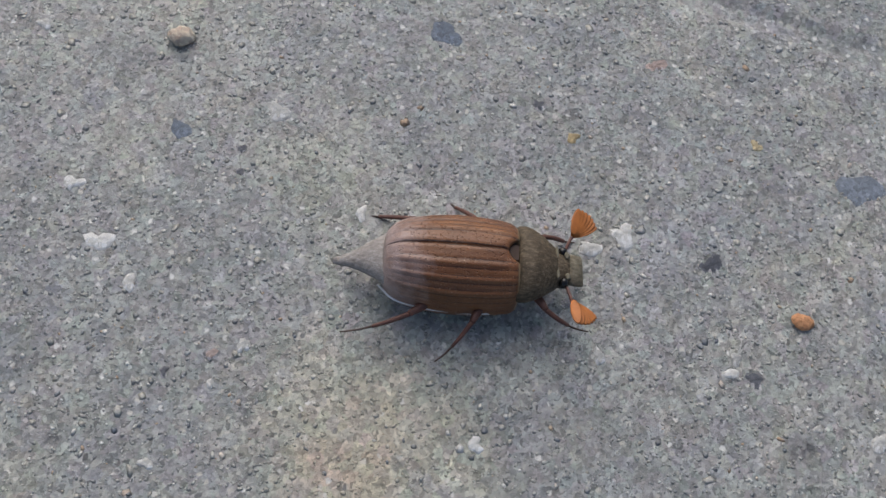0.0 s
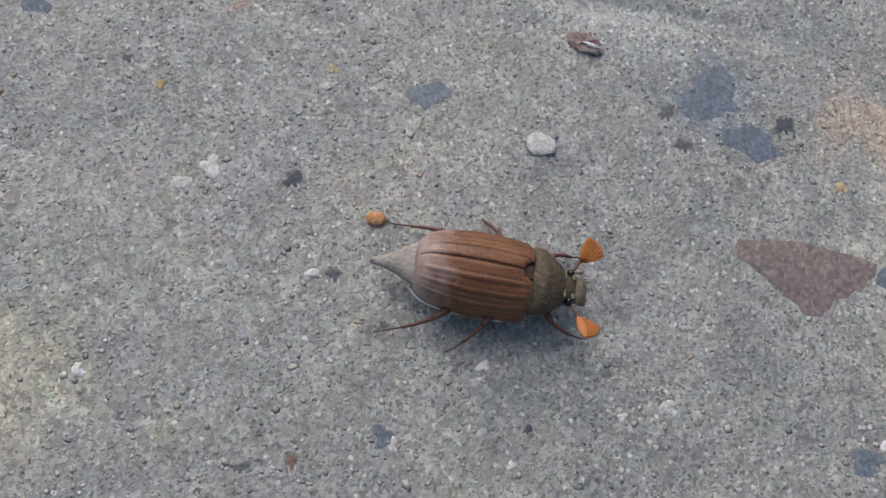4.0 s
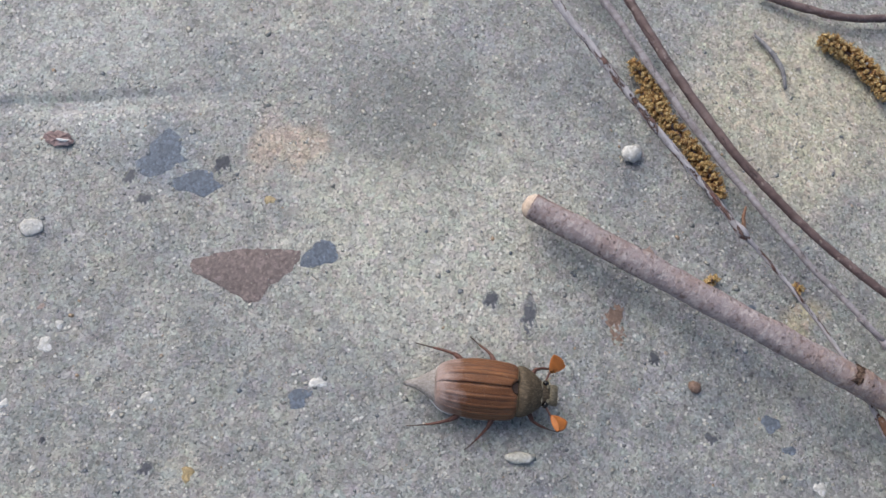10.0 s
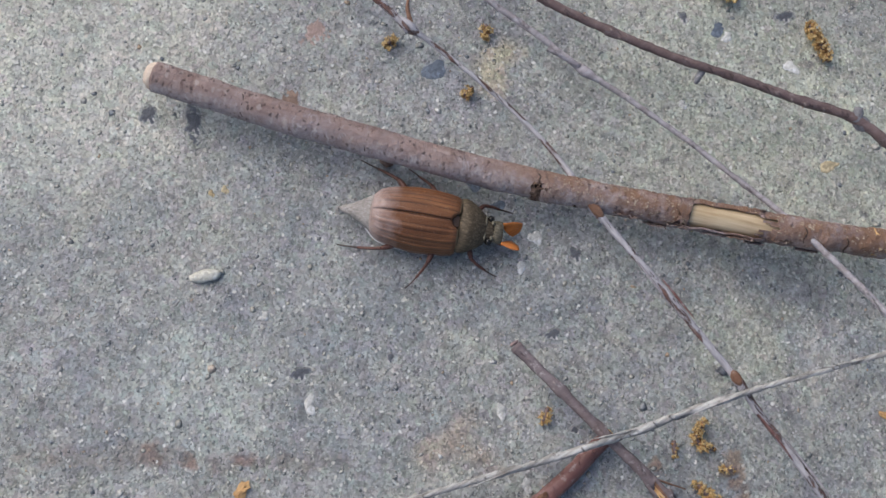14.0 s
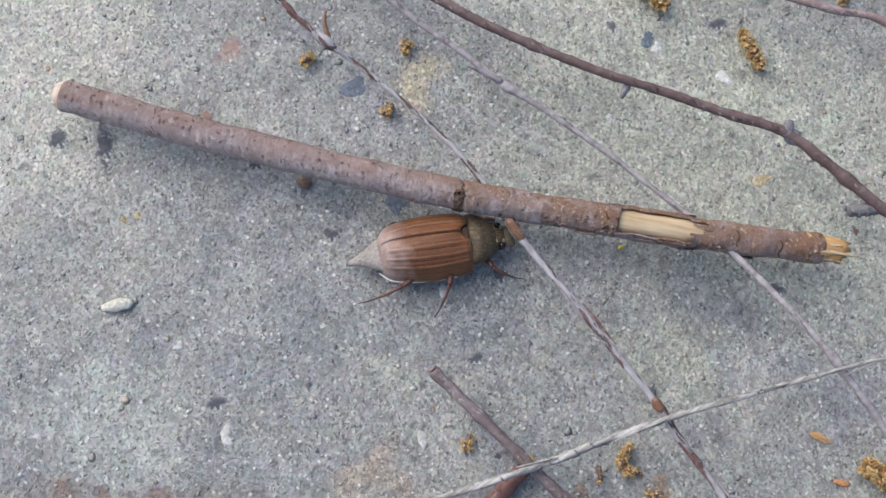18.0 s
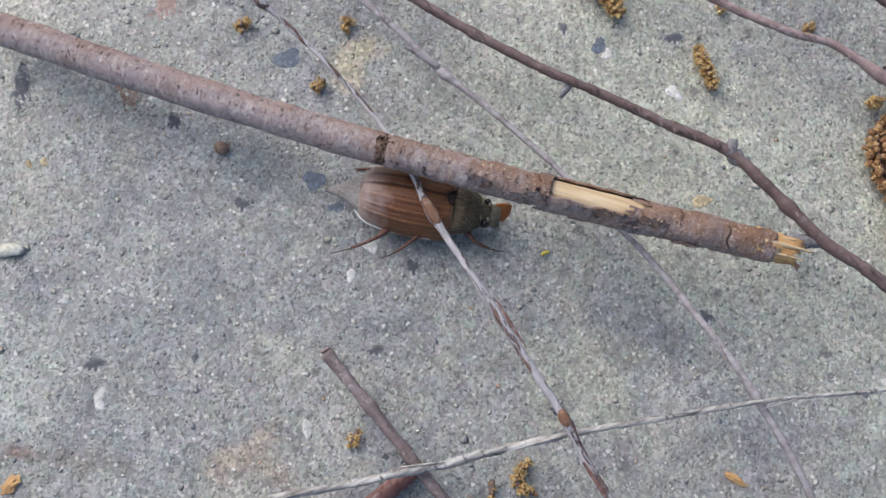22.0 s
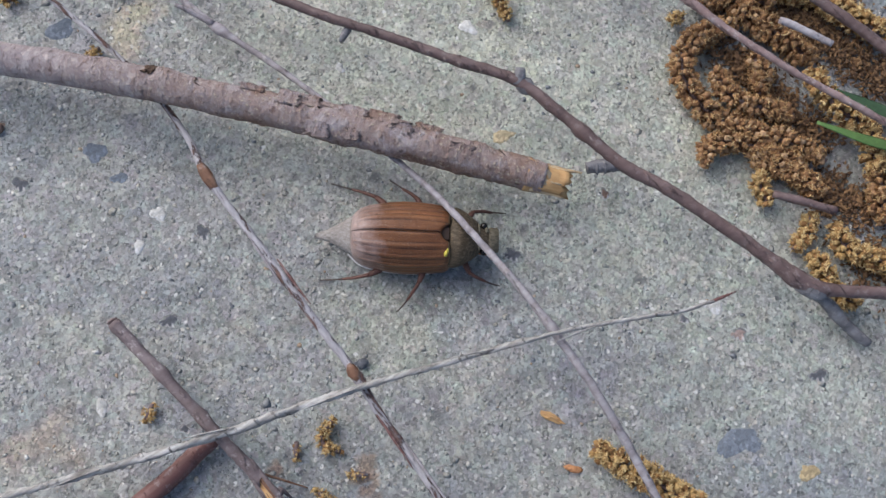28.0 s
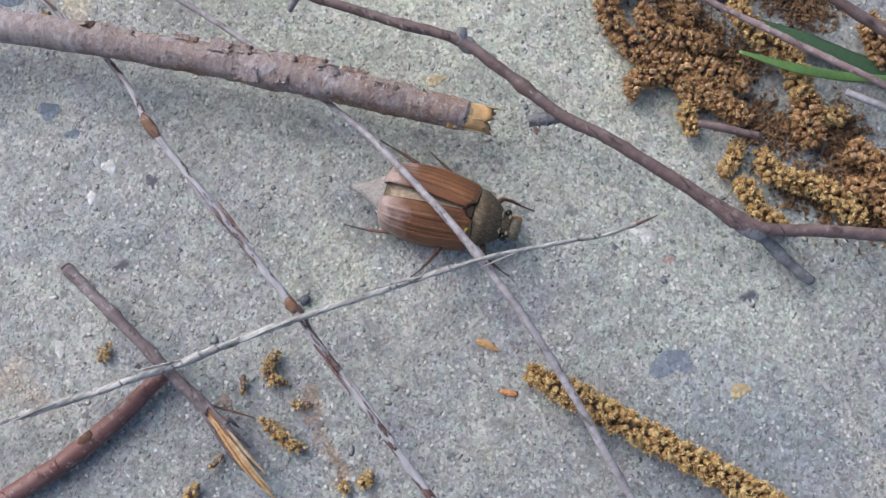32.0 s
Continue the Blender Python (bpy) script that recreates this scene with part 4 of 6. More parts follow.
    stem = twig("dry_stem", "long pale dry stem with frayed fibres", [
        (118.7, -125.6, 1.3, 0.66), (144.3, -132.8, 3.4, 0.66), (167.0, -140.0, 5.1, 0.66), (180.4, -144.6, 6.3, 0.70), (194.4, -148.9, 7.2, 0.74), (213.0, -154.5, 8.6, 0.64), (229.0, -160.0, 11.3, 0.54), (244.0, -165.3, 13.9, 0.44), (256.9, -170.9, 13.0, 0.38), (262.6, -173.5, 11.8, 0.36), (268.3, -175.3, 11.2, 0.33)], STRAW, 10, 0.16, ((0.8, 1, 0.3),), 17, thin=0.86)
    sprig(stem, "stem_tip", [(267.6, -175.1, 11.2, 0.3), (270.0, -175.6, 11.0, 0.28), (272.3, -176.1, 10.9, 0.12)], BARK_RED, "thin red-brown tip", 6)
    for k, (x, y, z, l, side) in enumerate(((262.5, -173.2, 12.2, 5, 0.7), (250.0, -168.0, 14.0, 7, -0.6), (235.0, -162.0, 12.9, 8, 0.7), (214.5, -155.0, 9.4, 9, -0.8), (196.0, -149.4, 8.0, 8, 0.7), (176.0, -143.2, 6.7, 9, -0.7))):
        sprig(stem, "loose_fibre", [(x, y, z, 0.16), (x - l * 0.5, y + l * 0.17 + side * 0.5, z - 0.2, 0.2), (x - l, y + l * 0.33 + side, z - 0.1 * l, 0.07)], STRAW, "loose pale fibre", 5, k)
    twig("twig_over_catkins", "reddish-grey twig resting across fallen catkins", [
        (258.7, -69.6, 5.6, 1.24), (269.8, -88.6, 7.8, 1.20), (276.8, -101.3, 8.9, 1.14), (286.0, -113.8, 9.4, 1.14), (291.8, -119.9, 9.8, 1.14), (296.5, -130.6, 10.3, 1.29), (299.0, -139.3, 10.5, 1.05), (302.9, -150.2, 10.6, 0.95), (306.8, -158.7, 10.6, 0.95), (311.7, -169.2, 10.6, 1.00), (316.9, -179.5, 10.6, 0.95), (326.9, -198.1, 8.9, 0.85)], BARK_PINK, nodes=((0.475, 2, 0.5),), seed=20, thin=0.62)
    twig("dark_twig", "dark brown twig resting across fallen catkins", [(283.0, -86.0, 6.7, 1.27), (291.6, -98.6, 8.9, 1.27), (300.6, -109.9, 10.1, 1.27), (310.5, -131.3, 10.7, 1.27), (317.5, -150.8, 10.7, 1.27), (322.4, -168.2, 10.7, 1.33), (333.1, -194.0, 8.9, 1.38)], BARK_BROWN, seed=23, thin=0.72)
    twig("grey_stick", "short grey-white stick among catkins", [(308.4, -143.4, 9.2, 0.85), (310.4, -147.1, 9.6, 0.85), (312.8, -152.0, 10.1, 0.80)], BARK_GREY, seed=26, thin=0.75)
    twig("grey_stick", "short grey-white stick among catkins", [(313.2, -178.0, 8.0, 0.74), (315.6, -182.0, 8.0, 0.85), (320.2, -188.7, 7.2, 0.85)], BARK_GREY, seed=27, thin=0.75)
    twig("dark_stick", "short dark stick among catkins", [(290.6, -167.0, 4.5, 0.74), (293.4, -170.3, 4.7, 0.85), (297.8, -175.4, 4.5, 0.85)], BARK_BROWN, seed=28, thin=0.85)
    twig("dark_stick", "thin dark curved stick on the paving", [(239.6, -15, 0.8, 0.4), (241.2, -20, 0.9, 0.55), (241.4, -25.5, 0.9, 0.55), (239.8, -30, 0.7, 0.35)], BUD, seed=29)
    twig("dark_stick", "thin dark curved stick on the paving", [(246, -6, 1.6, 0.95), (253, -12.7, 2.2, 0.95), (262, -19, 2.6, 0.95), (273, -23, 2.6, 0.95)], BARK_BROWN, seed=30)
    return a, b, c, d


# ---- the thick twig, which the beetle rolls over ----
TWIG_LINE = [(0, 0, 0), (17, -1.5, 0), (29, -2.4, 0), (40, -3.0, 0), (56, -3.7, 0), (70, -3.9, 0), (85, -3.7, 0), (98, -3.2, 0), (116, -2.3, 0), (128, -1.3, 0), (143.8, 0, 0)]
TWIG_R = 2.75


def twig_y(x):
    return float(np.interp(x, [q[0] for q in TWIG_LINE], [q[1] for q in TWIG_LINE]))


def scrap(x0, x1, a0, a1, lift, curl, seed):
    """A torn plate of bark that lies round the twig and stands off along one edge."""
    rng = np.random.default_rng(seed)
    nx, na = 8, 7
    verts, faces = [], []
    for thick in (0.0, 0.22):
        for i in range(nx + 1):
            for k in range(na + 1):
                f, g = i / nx, k / na
                rag = (rng.uniform(-0.7, 0.7) if thick == 0 else 0) * (k in (0, na) or i in (0, nx))
                x = x0 + (x1 - x0) * f + rag
                a = radians(a0 + (a1 - a0) * g + 4 * math.sin(i * 2.1 + seed))
                r = TWIG_R * 1.03 + lift + curl * g ** 2 + 0.1 * math.sin(3.1 * i + seed) + 0.08 * math.sin(2.3 * k + seed) - thick
                verts.append((x, twig_y(x) + math.cos(a) * r, math.sin(a) * r))
    w, m = na + 1, (nx + 1) * (na + 1)
    for i in range(nx):
        for k in range(na):
            q = (i * w + k, i * w + k + 1, (i + 1) * w + k + 1, (i + 1) * w + k)
            faces += [q, tuple(m + v for v in reversed(q))]
    for i in range(nx):
        for k in (0, na):
            faces.append((i * w + k, (i + 1) * w + k, m + (i + 1) * w + k, m + i * w + k))
    for k in range(na):
        for i in (0, nx):
            faces.append((i * w + k, i * w + k + 1, m + i * w + k + 1, m + i * w + k))
    return verts, faces


def thick_twig():
    root = new("thick_twig")
    line = spline(TWIG_LINE, 0.5)
    rng = np.random.default_rng(31)
    p = line[line[:, 0] <= 137.2]
    x = p[:, 0]
    seg = 40
    wob = rng.uniform(-1.2, 1.2, seg)

    def swell(v, a):
        """Radius of the bark at v mm along it and at an angle round it."""
        old = min(1.0, max(0.0, (v - 72) / 8))
        r = 1.02 - 0.0005 * v
        r += 0.05 * math.exp(-((v - 40.2) / 1.2) ** 2) + 0.1 * math.exp(-((v - 108) / 14.0) ** 2) + 0.04 * math.exp(-((v - 134.5) / 3.0) ** 2)
        for c in (39.8, 71.6, 97.8):
            r -= 0.07 * math.exp(-((v - c) / 0.35) ** 2)
        r += 0.16 * math.exp(-((v - 73.6) / 2.2) ** 2) * max(0.0, math.cos(a - radians(152)))
        ca, sa = math.cos(a), math.sin(a)
        r += (0.03 + 0.033 * old) * noise.noise((v * 0.8, ca * 1.5, sa * 1.5))
        r += (0.026 + 0.046 * old) * noise.noise((v * 1.9, ca * 0.9, sa * 0.9 + 7)) + (0.014 + 0.014 * old) * noise.noise((v * 4.2, ca * 5.0, sa * 5.0))
        r += 0.07 * noise.noise((v * 0.11, 5, 5)) + sum(0.11 * math.exp(-((v - c) / 2.2) ** 2) * max(0.0, math.cos(a - b)) for c, b in ((11, 1.2), (27, 2.4), (33, 0.9), (55, 1.9), (64, 3.2), (90, 1.4), (126, 2.6)))
        r += 0.11 * old * noise.noise((v * 0.2, ca * 1.2, sa * 1.2 + 3))
        return TWIG_R * r

    def bare(i, j):
        a = 360 * (j + 0.5) / seg
        return 98.8 + wob[j] * 0.4 < x[i] < 113.5 + wob[j] * 1.8 and 46 < a < 160 + 9 * math.sin(x[i] * 1.3)

    verts, faces = sweep(p, [1.0] * len(p), seg, 0, 32, bare)
    for i in range(len(p)):
        for j in range(seg):
            r = swell(x[i], 2 * math.pi * j / seg)
            v = np.array(verts[i * seg + j])
            verts[i * seg + j] = tuple(p[i] + (v - p[i]) * r)
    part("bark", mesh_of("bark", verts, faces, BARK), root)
    core = spline([(0.3, 0, 0), *TWIG_LINE[1:-1], (137.8, -0.5, 0)], 1.2)
    part("wood_core", mesh_of("wood_core", *sweep(core, [TWIG_R * 0.85] * len(core), 24, 0.015, 33), WOOD), root, "pale bare wood under the bark")
    part("cut_end", mesh_of("cut_end", *ball(2.0, 2.62, 2.62, 20, 9, 0.05, 34), WOOD_CUT), root, "pale cut end")
    stump = spline([(134.0, -0.75, 0), (137.6, -0.45, 0), (140.6, -0.3, -0.1)], 0.5)
    part("broken_end", mesh_of("broken_end", *sweep(stump, np.linspace(TWIG_R * 0.97, TWIG_R * 0.8, len(stump)), 26, 0.05, 41, jag=1.3), WOOD_RAW), root, "splintered orange broken end")
    for k, (a, l, rr) in enumerate(((128, 6.6, 0.55), (96, 3.4, 0.5), (168, 5.4, 0.35), (240, 3.2, 0.4), (305, 4.3, 0.5))):
        dy, dz = math.cos(radians(a)) * 2.25, math.sin(radians(a)) * 2.25
        pts = spline([(135.0, -0.7 + dy, dz), (138.0, -0.4 + dy, dz), (136.5 + l, -0.2 + dy * 1.08, dz * 1.08)], 0.6)
        part("splinter", mesh_of("splinter", *sweep(pts, np.linspace(rr, rr * 0.3, len(pts)), 6, 0.14, 44 + k, jag=0.5), WOOD), root, "pale wood splinter")
    for k, (x0, x1, a0, a1, lift, curl) in enumerate(((98.4, 114, 150, 176, 0.45, -0.2), (98.4, 113, 56, 38, 0.0, 0.4), (97.4, 99.6, 45, 150, 0.14, 0.15))):
        part("bark_flap", mesh_of("bark_flap", *scrap(x0, x1, a0, a1, lift, curl, 50 + k), BARK), root, "curled torn bark edge")
    for k, (x0, x1, a0, a1, lift, curl) in enumerate(((92.5, 96.0, 205, 165, 0.22, 0.94), (95.5, 99.5, 190, 150, 0.17, 0.77), (102.5, 107.0, 200, 160, 0.12, 0.85), (107.5, 112.0, 185, 152, 0.17, 1.02), (111.5, 114.5, 215, 180, 0.12, 0.68), (98.0, 101.5, 240, 275, 0.17, 0.85), (104.0, 106.5, 235, 262, 0.12, 0.59), (115.0, 119.0, 170, 145, 0.12, 0.59), (86.0, 90.0, 175, 150, 0.12, 0.51), (121.0, 125.0, 225, 200, 0.12, 0.51))):
        part("bark_curl", mesh_of("bark_curl", *scrap(x0, x1, a0, a1, lift, curl, 60 + k), BARK), root, "lifted scrap of bark")
    part("knot", mesh_of("knot", *scrap(71.4, 74.3, 116, 190, 0.2, 0.0, 71), CORK), root, "rough dark corky knot")
    part("knot", mesh_of("knot", *scrap(70.9, 71.9, 104, 200, 0.2, 0.06, 72), CORK), root, "raised rim of the knot")
    for k, (x0, a0, a1) in enumerate(((74.5, 172, 225), (78.5, 165, 205), (16.2, 55, 175), (39.3, 45, 185), (71.0, 60, 110), (72.6, 130, 188), (120.5, 80, 165), (54.0, 120, 190), (128.5, 100, 190))):
        crack = []
        for f in np.linspace(0, 1, 8):
            a, xx = radians(a0 + (a1 - a0) * f), x0 + 1.3 * f + 0.4 * math.sin(7 * f)
            crack.append((xx, twig_y(xx) + math.cos(a) * TWIG_R * 0.97, math.sin(a) * TWIG_R * 0.97))
        part("crack", mesh_of("crack", *sweep(crack, [0.08, 0.16, 0.13, 0.17, 0.12, 0.16, 0.11, 0.05], 6, 0.2, 80 + k), CLAW), root, "dark crack in the bark")
    return tagged(root, "thick rust-brown and lilac twig with a bare patch and broken end", "twig")


# (seconds, tip x, y, z, end x, y, z, roll) in mm and degrees
THICK_POSES = [
    (0, 171.3, -37.8, 6, 259.5, -151.4, 7, -78), (11.9, 171.0, -37.8, 6, 260.5, -150.2, 7, -78), (12.0, 170.7, -39.0, 6, 261.5, -150.0, 7, -70), (12.2, 163.6, -48.2, 6, 260.5, -154.4, 7, -12),
    (12.5, 162.2, -49, 6, 260.2, -154.3, 7, -2), (13, 162, -49, 6, 260, -154.2, 7, 0), (14, 161.4, -49.1, 6, 259.8, -154, 7, 0), (15.5, 161.3, -48.9, 6, 258.7, -154.7, 7, 0), (17.5, 162.2, -48.6, 6, 261, -153, 7.2, -10), (19, 163, -48.3, 6, 263.1, -151.5, 7.4, -20),
    (20, 163.8, -48, 6, 264.6, -150.4, 7.5, -25), (21, 164.3, -47.7, 6, 265.8, -149.6, 8.6, -33), (22, 163.2, -47.9, 6, 264.6, -149.8, 13.5, -38), (23, 161.9, -48, 6, 262.9, -150.4, 10.5, -44), (23.5, 163, -46.8, 6, 262.6, -150.6, 10.8, -76),
    (24, 164.5, -45.4, 6, 262.4, -150.6, 10, -112), (24.5, 163, -46.6, 5.5, 262.6, -150.1, 9, -120), (25, 162, -47.2, 5, 262.8, -149.7, 8, -124), (25.5, 162.2, -46.6, 5, 262.5, -149.6, 7.8, -126), (28, 161.9, -46.5, 5, 263.1, -148.7, 7.6, -128), (30, 162.4, -46, 5, 263, -148.7, 7.5, -129), (32, 162.1, -45.4, 5, 262.5, -148.3, 7.4, -130),
]


# ---- catkins ----
def catkin(label, pts, radius=2.0, fresh=0.6, seed=1, density=1.0, thing="catkin"):
    """A fallen catkin: a thin axis set with small scales and clusters of curled anthers."""
    rng = np.random.default_rng(seed)
    p = spline(pts, 0.5)
    tang = np.gradient(p, axis=0)
    tang /= np.linalg.norm(tang, axis=1)[:, None]
    length = np.linalg.norm(np.diff(p, axis=0), axis=1).sum()
    root = new(thing)
    root.matrix_basis = Matrix.Translation(Vector(p[0]) * MM)
    o = p[0]
    part("axis", mesh_of("axis", *sweep(p - o, [0.42] * len(p), 6, 0.1, seed), BARK_BROWN), root)
    sv, sf, av, af = [], [], [], []
    knob, knob_faces = ball(1, 1, 1, 6, 4)
    knob = np.array(knob)
    octa = np.array([(1, 0, 0), (0, 1, 0), (-1, 0, 0), (0, -1, 0), (0, 0, 1), (0, 0, -1.0)])
    tri = [(0, 1, 4), (1, 2, 4), (2, 3, 4), (3, 0, 4), (1, 0, 5), (2, 1, 5), (3, 2, 5), (0, 3, 5)]
    florets = max(3, int(length / 0.78)) * int(6.2 * density * radius / 2.0 + 1.5)
    for k in range(florets):
        f = (k / florets * 0.98 + rng.uniform(0, 0.02)) * (len(p) - 1)
        i = int(f)
        q, t = p[i], tang[i]
        s = np.cross(t, (0, 0, 1.0))
        s /= max(np.linalg.norm(s), 1e-6)
        u = np.cross(s, t)
        a = 2.4 * k + rng.normal(0, 0.28)
        out = s * math.cos(a) + u * math.sin(a)
        if (q + out * radius)[2] < 0.0:
            continue
        taper = min(1.0, 0.55 + 3.5 * min(f, len(p) - 1 - f) / len(p))
        rr = radius * taper * rng.uniform(0.68, 1.08)
        tip = q - o + out * rr + t * rng.normal(0, 0.22)
        across = np.cross(out, t)
        b, w = len(sv), rng.uniform(0.42, 0.66) * min(1.0, 0.45 + radius * 0.28)
        puff = knob * (w * 1.1, w * 1.05, w * 1.15) * rng.uniform(0.62, 1.3, (len(knob), 1)) @ np.array([t, across, out])
        sv += [tuple(v) for v in puff + tip - out * 0.5]
        sf += [tuple(b + n for n in g) for g in knob_faces]
        for m in range(rng.integers(6, 10)):
            swing = rng.uniform(0, 6.28)
            rad = across * math.cos(swing) + t * math.sin(swing)
            c = tip + out * rng.uniform(-0.2, 0.22) + rad * rng.uniform(0.1, 0.4) * w * 1.6
            ax = rad * rng.uniform(0.4, 1.0) + out * rng.normal(0.35, 0.4) + np.cross(out, rad) * rng.normal(0, 0.6)
            ax /= np.linalg.norm(ax)
            side = np.cross(ax, out + 0.01)
            side /= np.linalg.norm(side)
            third = np.cross(ax, side)
            b = len(av)
            l, r2 = rng.uniform(0.3, 0.6), rng.uniform(0.085, 0.145)
            av += [tuple(c + ax * v[0] * l + side * v[1] * r2 + third * v[2] * r2 + out * 0.16 * abs(v[0])) for v in octa]
            af += [tuple(b + n for n in g) for g in tri]
    tagged(part("bract_layer", mesh_of("bract_layer", sv, sf, SCALE_GOLD if fresh > 0.5 else SCALE_BROWN), root), "brown catkin scales", kind="stuff")
    tagged(part("anther_layer", mesh_of("anther_layer", av, af, ANTHER if fresh > 0.5 else ANTHER_DULL, smooth=False), root), "golden curled anthers" if fresh > 0.5 else "faded brown anthers", kind="stuff")
    return tagged(root, label, "catkin", "fallen catkins")


def build_catkins():
    gold, dull = "golden-yellow fallen catkin lying on the paving", "faded brown fallen catkin in a heap of catkins"
    C = catkin
    C(gold, [(207.8, -12.5, 2.4), (209.2, -19.1, 2.4), (209.9, -26.5, 2.2)], 1.6, 1, 1)
    C(gold, [(206.8, -20, 2.2), (209.4, -30.3, 2.4), (211.7, -39.8, 2.3), (212.1, -49.5, 2)], 2.0, 1, 2)
    C(gold, [(261.4, -46, 2.2), (262.3, -62.4, 2.3), (263.3, -73, 2.3), (263.5, -84, 2.2), (263.9, -95.6, 2)], 2.2, 1, 3)
    C(gold, [(253.6, -21.5, 2), (259, -30, 2.2), (261.8, -42, 2.2)], 2.2, 1, 4)
    C(dull, [(270, -50, 2.4), (274, -61, 2.4), (277, -74, 2.4)], 2.6, 0, 5)
    C("small broken scrap of yellow catkin on the paving", [(273.5, -107.3, 1.3), (273.0, -111.3, 1.6), (272.2, -115.8, 1.3)], 1.3, 1, 6)
    stray = C("brown and golden fallen catkin lying on the paving", [(240.7, -183.6, 2.7), (246.1, -194.7, 2.8), (251.8, -206.9, 2.9), (257.6, -219.0, 2.8), (263.3, -233.2, 2.6)], 2.4, 1, 7, 1.3)
    heap = [
        ([(305.3, -138.6, 2.6), (300.2, -137.2, 2.6), (295.2, -137.5, 2.6), (292.2, -139.9, 2.6), (291.0, -143.2, 2.6), (290.9, -147.5, 2.6), (292.2, -151.8, 2.6), (294.8, -156.1, 2.6), (298.0, -159.5, 2.6), (300.9, -163.6, 2.6), (303.1, -167.6, 2.6)], 2.2, 0),
        ([(295.9, -143.8, 3.6), (296.0, -148.3, 3.6), (297.2, -151.8, 3.6), (300.1, -154.6, 3.6), (302.9, -158.0, 3.6)], 1.9, 0),
        ([(304.2, -145.5, 3.0), (303.4, -148.7, 3.0), (300.4, -151.5, 3.0)], 1.8, 0),
        ([(284.9, -155.8, 2.4), (287.9, -154.2, 2.4), (291.6, -155.6, 2.4), (294.7, -159.4, 2.4), (297.4, -163.6, 2.4), (298.5, -167.5, 2.4)], 2.0, 0),
        ([(293.2, -159.3, 2.4), (295.3, -163.5, 2.4), (297.5, -167.9, 2.4), (298.7, -171.9, 2.4)], 1.9, 0),
        ([(292.9, -163.2, 2.0), (290.7, -164.6, 2.0), (290.1, -168.6, 2.0)], 1.5, 1),
        ([(295.0, -173.6, 2.0), (292.3, -175.8, 2.0), (288.6, -176.6, 2.0)], 1.5, 1),
        ([(290.7, -179.3, 2.0), (290.6, -182.8, 2.0), (290.2, -186.6, 2.0), (292.3, -190.5, 2.0)], 1.7, 1),
        ([(310.2, -153.4, 4.6), (309.5, -157.6, 4.6), (309.8, -162.0, 4.6), (311.8, -165.9, 4.6), (311.7, -168.7, 4.6)], 2.0, 1),
        ([(312.7, -167.3, 3.6), (310.1, -172.0, 3.6), (308.9, -174.8, 3.6)], 2.2, 1),
        ([(309.9, -173.4, 2.8), (307.8, -177.1, 2.8), (304.5, -182.1, 2.8)], 2.3, 0),
        ([(297.0, -177.3, 2.5), (296.3, -181.9, 2.5), (299.4, -185.9, 2.5), (301.7, -189.5, 2.5), (302.4, -193.5, 2.5), (303.8, -197.8, 2.5)], 2.0, 1),
        ([(310.0, -186.0, 2.6), (311.9, -190.3, 2.6), (312.7, -196.0, 2.6)], 2.3, 0),
        ([(305.3, -191.1, 2.4), (307.9, -194.9, 2.4), (309.2, -201.5, 2.4)], 2.3, 0),
        ([(329.1, -169.3, 2.6), (327.4, -173.7, 2.6), (325.3, -178.6, 2.6)], 2.2, 0),
        ([(321.1, -143.9, 2.6), (324.2, -149.2, 2.6), (327.2, -156.4, 2.6)], 2.3, 1),
        ([(307.3, -136.1, 2.4), (309.7, -141.8, 2.4), (311.5, -147.6, 2.4), (312.8, -152.3, 2.4)], 2.3, 0),
        ([(305.8, -130.1, 2.6), (312.7, -133.3, 2.6), (316.7, -137.7, 2.6), (323.1, -143.7, 2.6)], 2.4, 1),
        ([(302.5, -130.8, 2.6), (308.4, -135.2, 2.6), (313.9, -139.5, 2.6)], 2.2, 0),
        ([(314.4, -129.3, 2.6), (319.9, -134.0, 2.6), (325.3, -140.4, 2.6)], 2.4, 1),
        ([(293.7, -158.9, 2.4), (296.2, -163.3, 2.4), (298.3, -168.1, 2.4)], 2.0, 0),
        ([(309.7, -178.6, 2.2), (312.9, -180.7, 2.2), (313.3, -182.1, 2.2)], 1.8, 1),
        ([(296.6, -132.1, 2.2), (297.9, -131.7, 2.2), (298.2, -132.9, 2.2)], 1.4, 1),
    ]
    for k, (pts, r, fresh) in enumerate(heap):
        C("golden catkin in a heap of fallen catkins" if fresh else dull, pts, r * 1.05, fresh, 20 + k, 1.15)
    C("curled crumb of golden catkin on the paving", [(208.5, -156.6, 1.0), (205.9, -157.5, 1.1), (205.5, -159.4, 1.1), (207.0, -161.4, 1.0)], 0.9, 1, 58, 1.5, "catkin_crumb")
    C("brown and golden scrap of catkin on the paving", [(200.8, -164.6, 1.0), (201.5, -168.6, 1.2), (203.4, -172.4, 1.0)], 1.1, 1, 59, 1.3, "catkin_crumb")
    for k, (x, y, r, turn) in enumerate(((201.3, -157.2, 0.4, 60), (190.9, -165.3, 0.4, 10), (207.3, -165.9, 0.6, -30), (208.9, -182.4, 1.2, 0), (205.3, -180.7, 0.7, 80), (208.8, -81.3, 0.9, 10), (218.8, -73.1, 1.2, 50), (202.2, -64.8, 1.1, 20), (185.4, -139.0, 0.9, 35), (184.8, -167.0, 1.0, 0), (295.6, -113.3, 0.8, 10), (282.5, -101.8, 0.7, 70))):
        a = radians(turn)
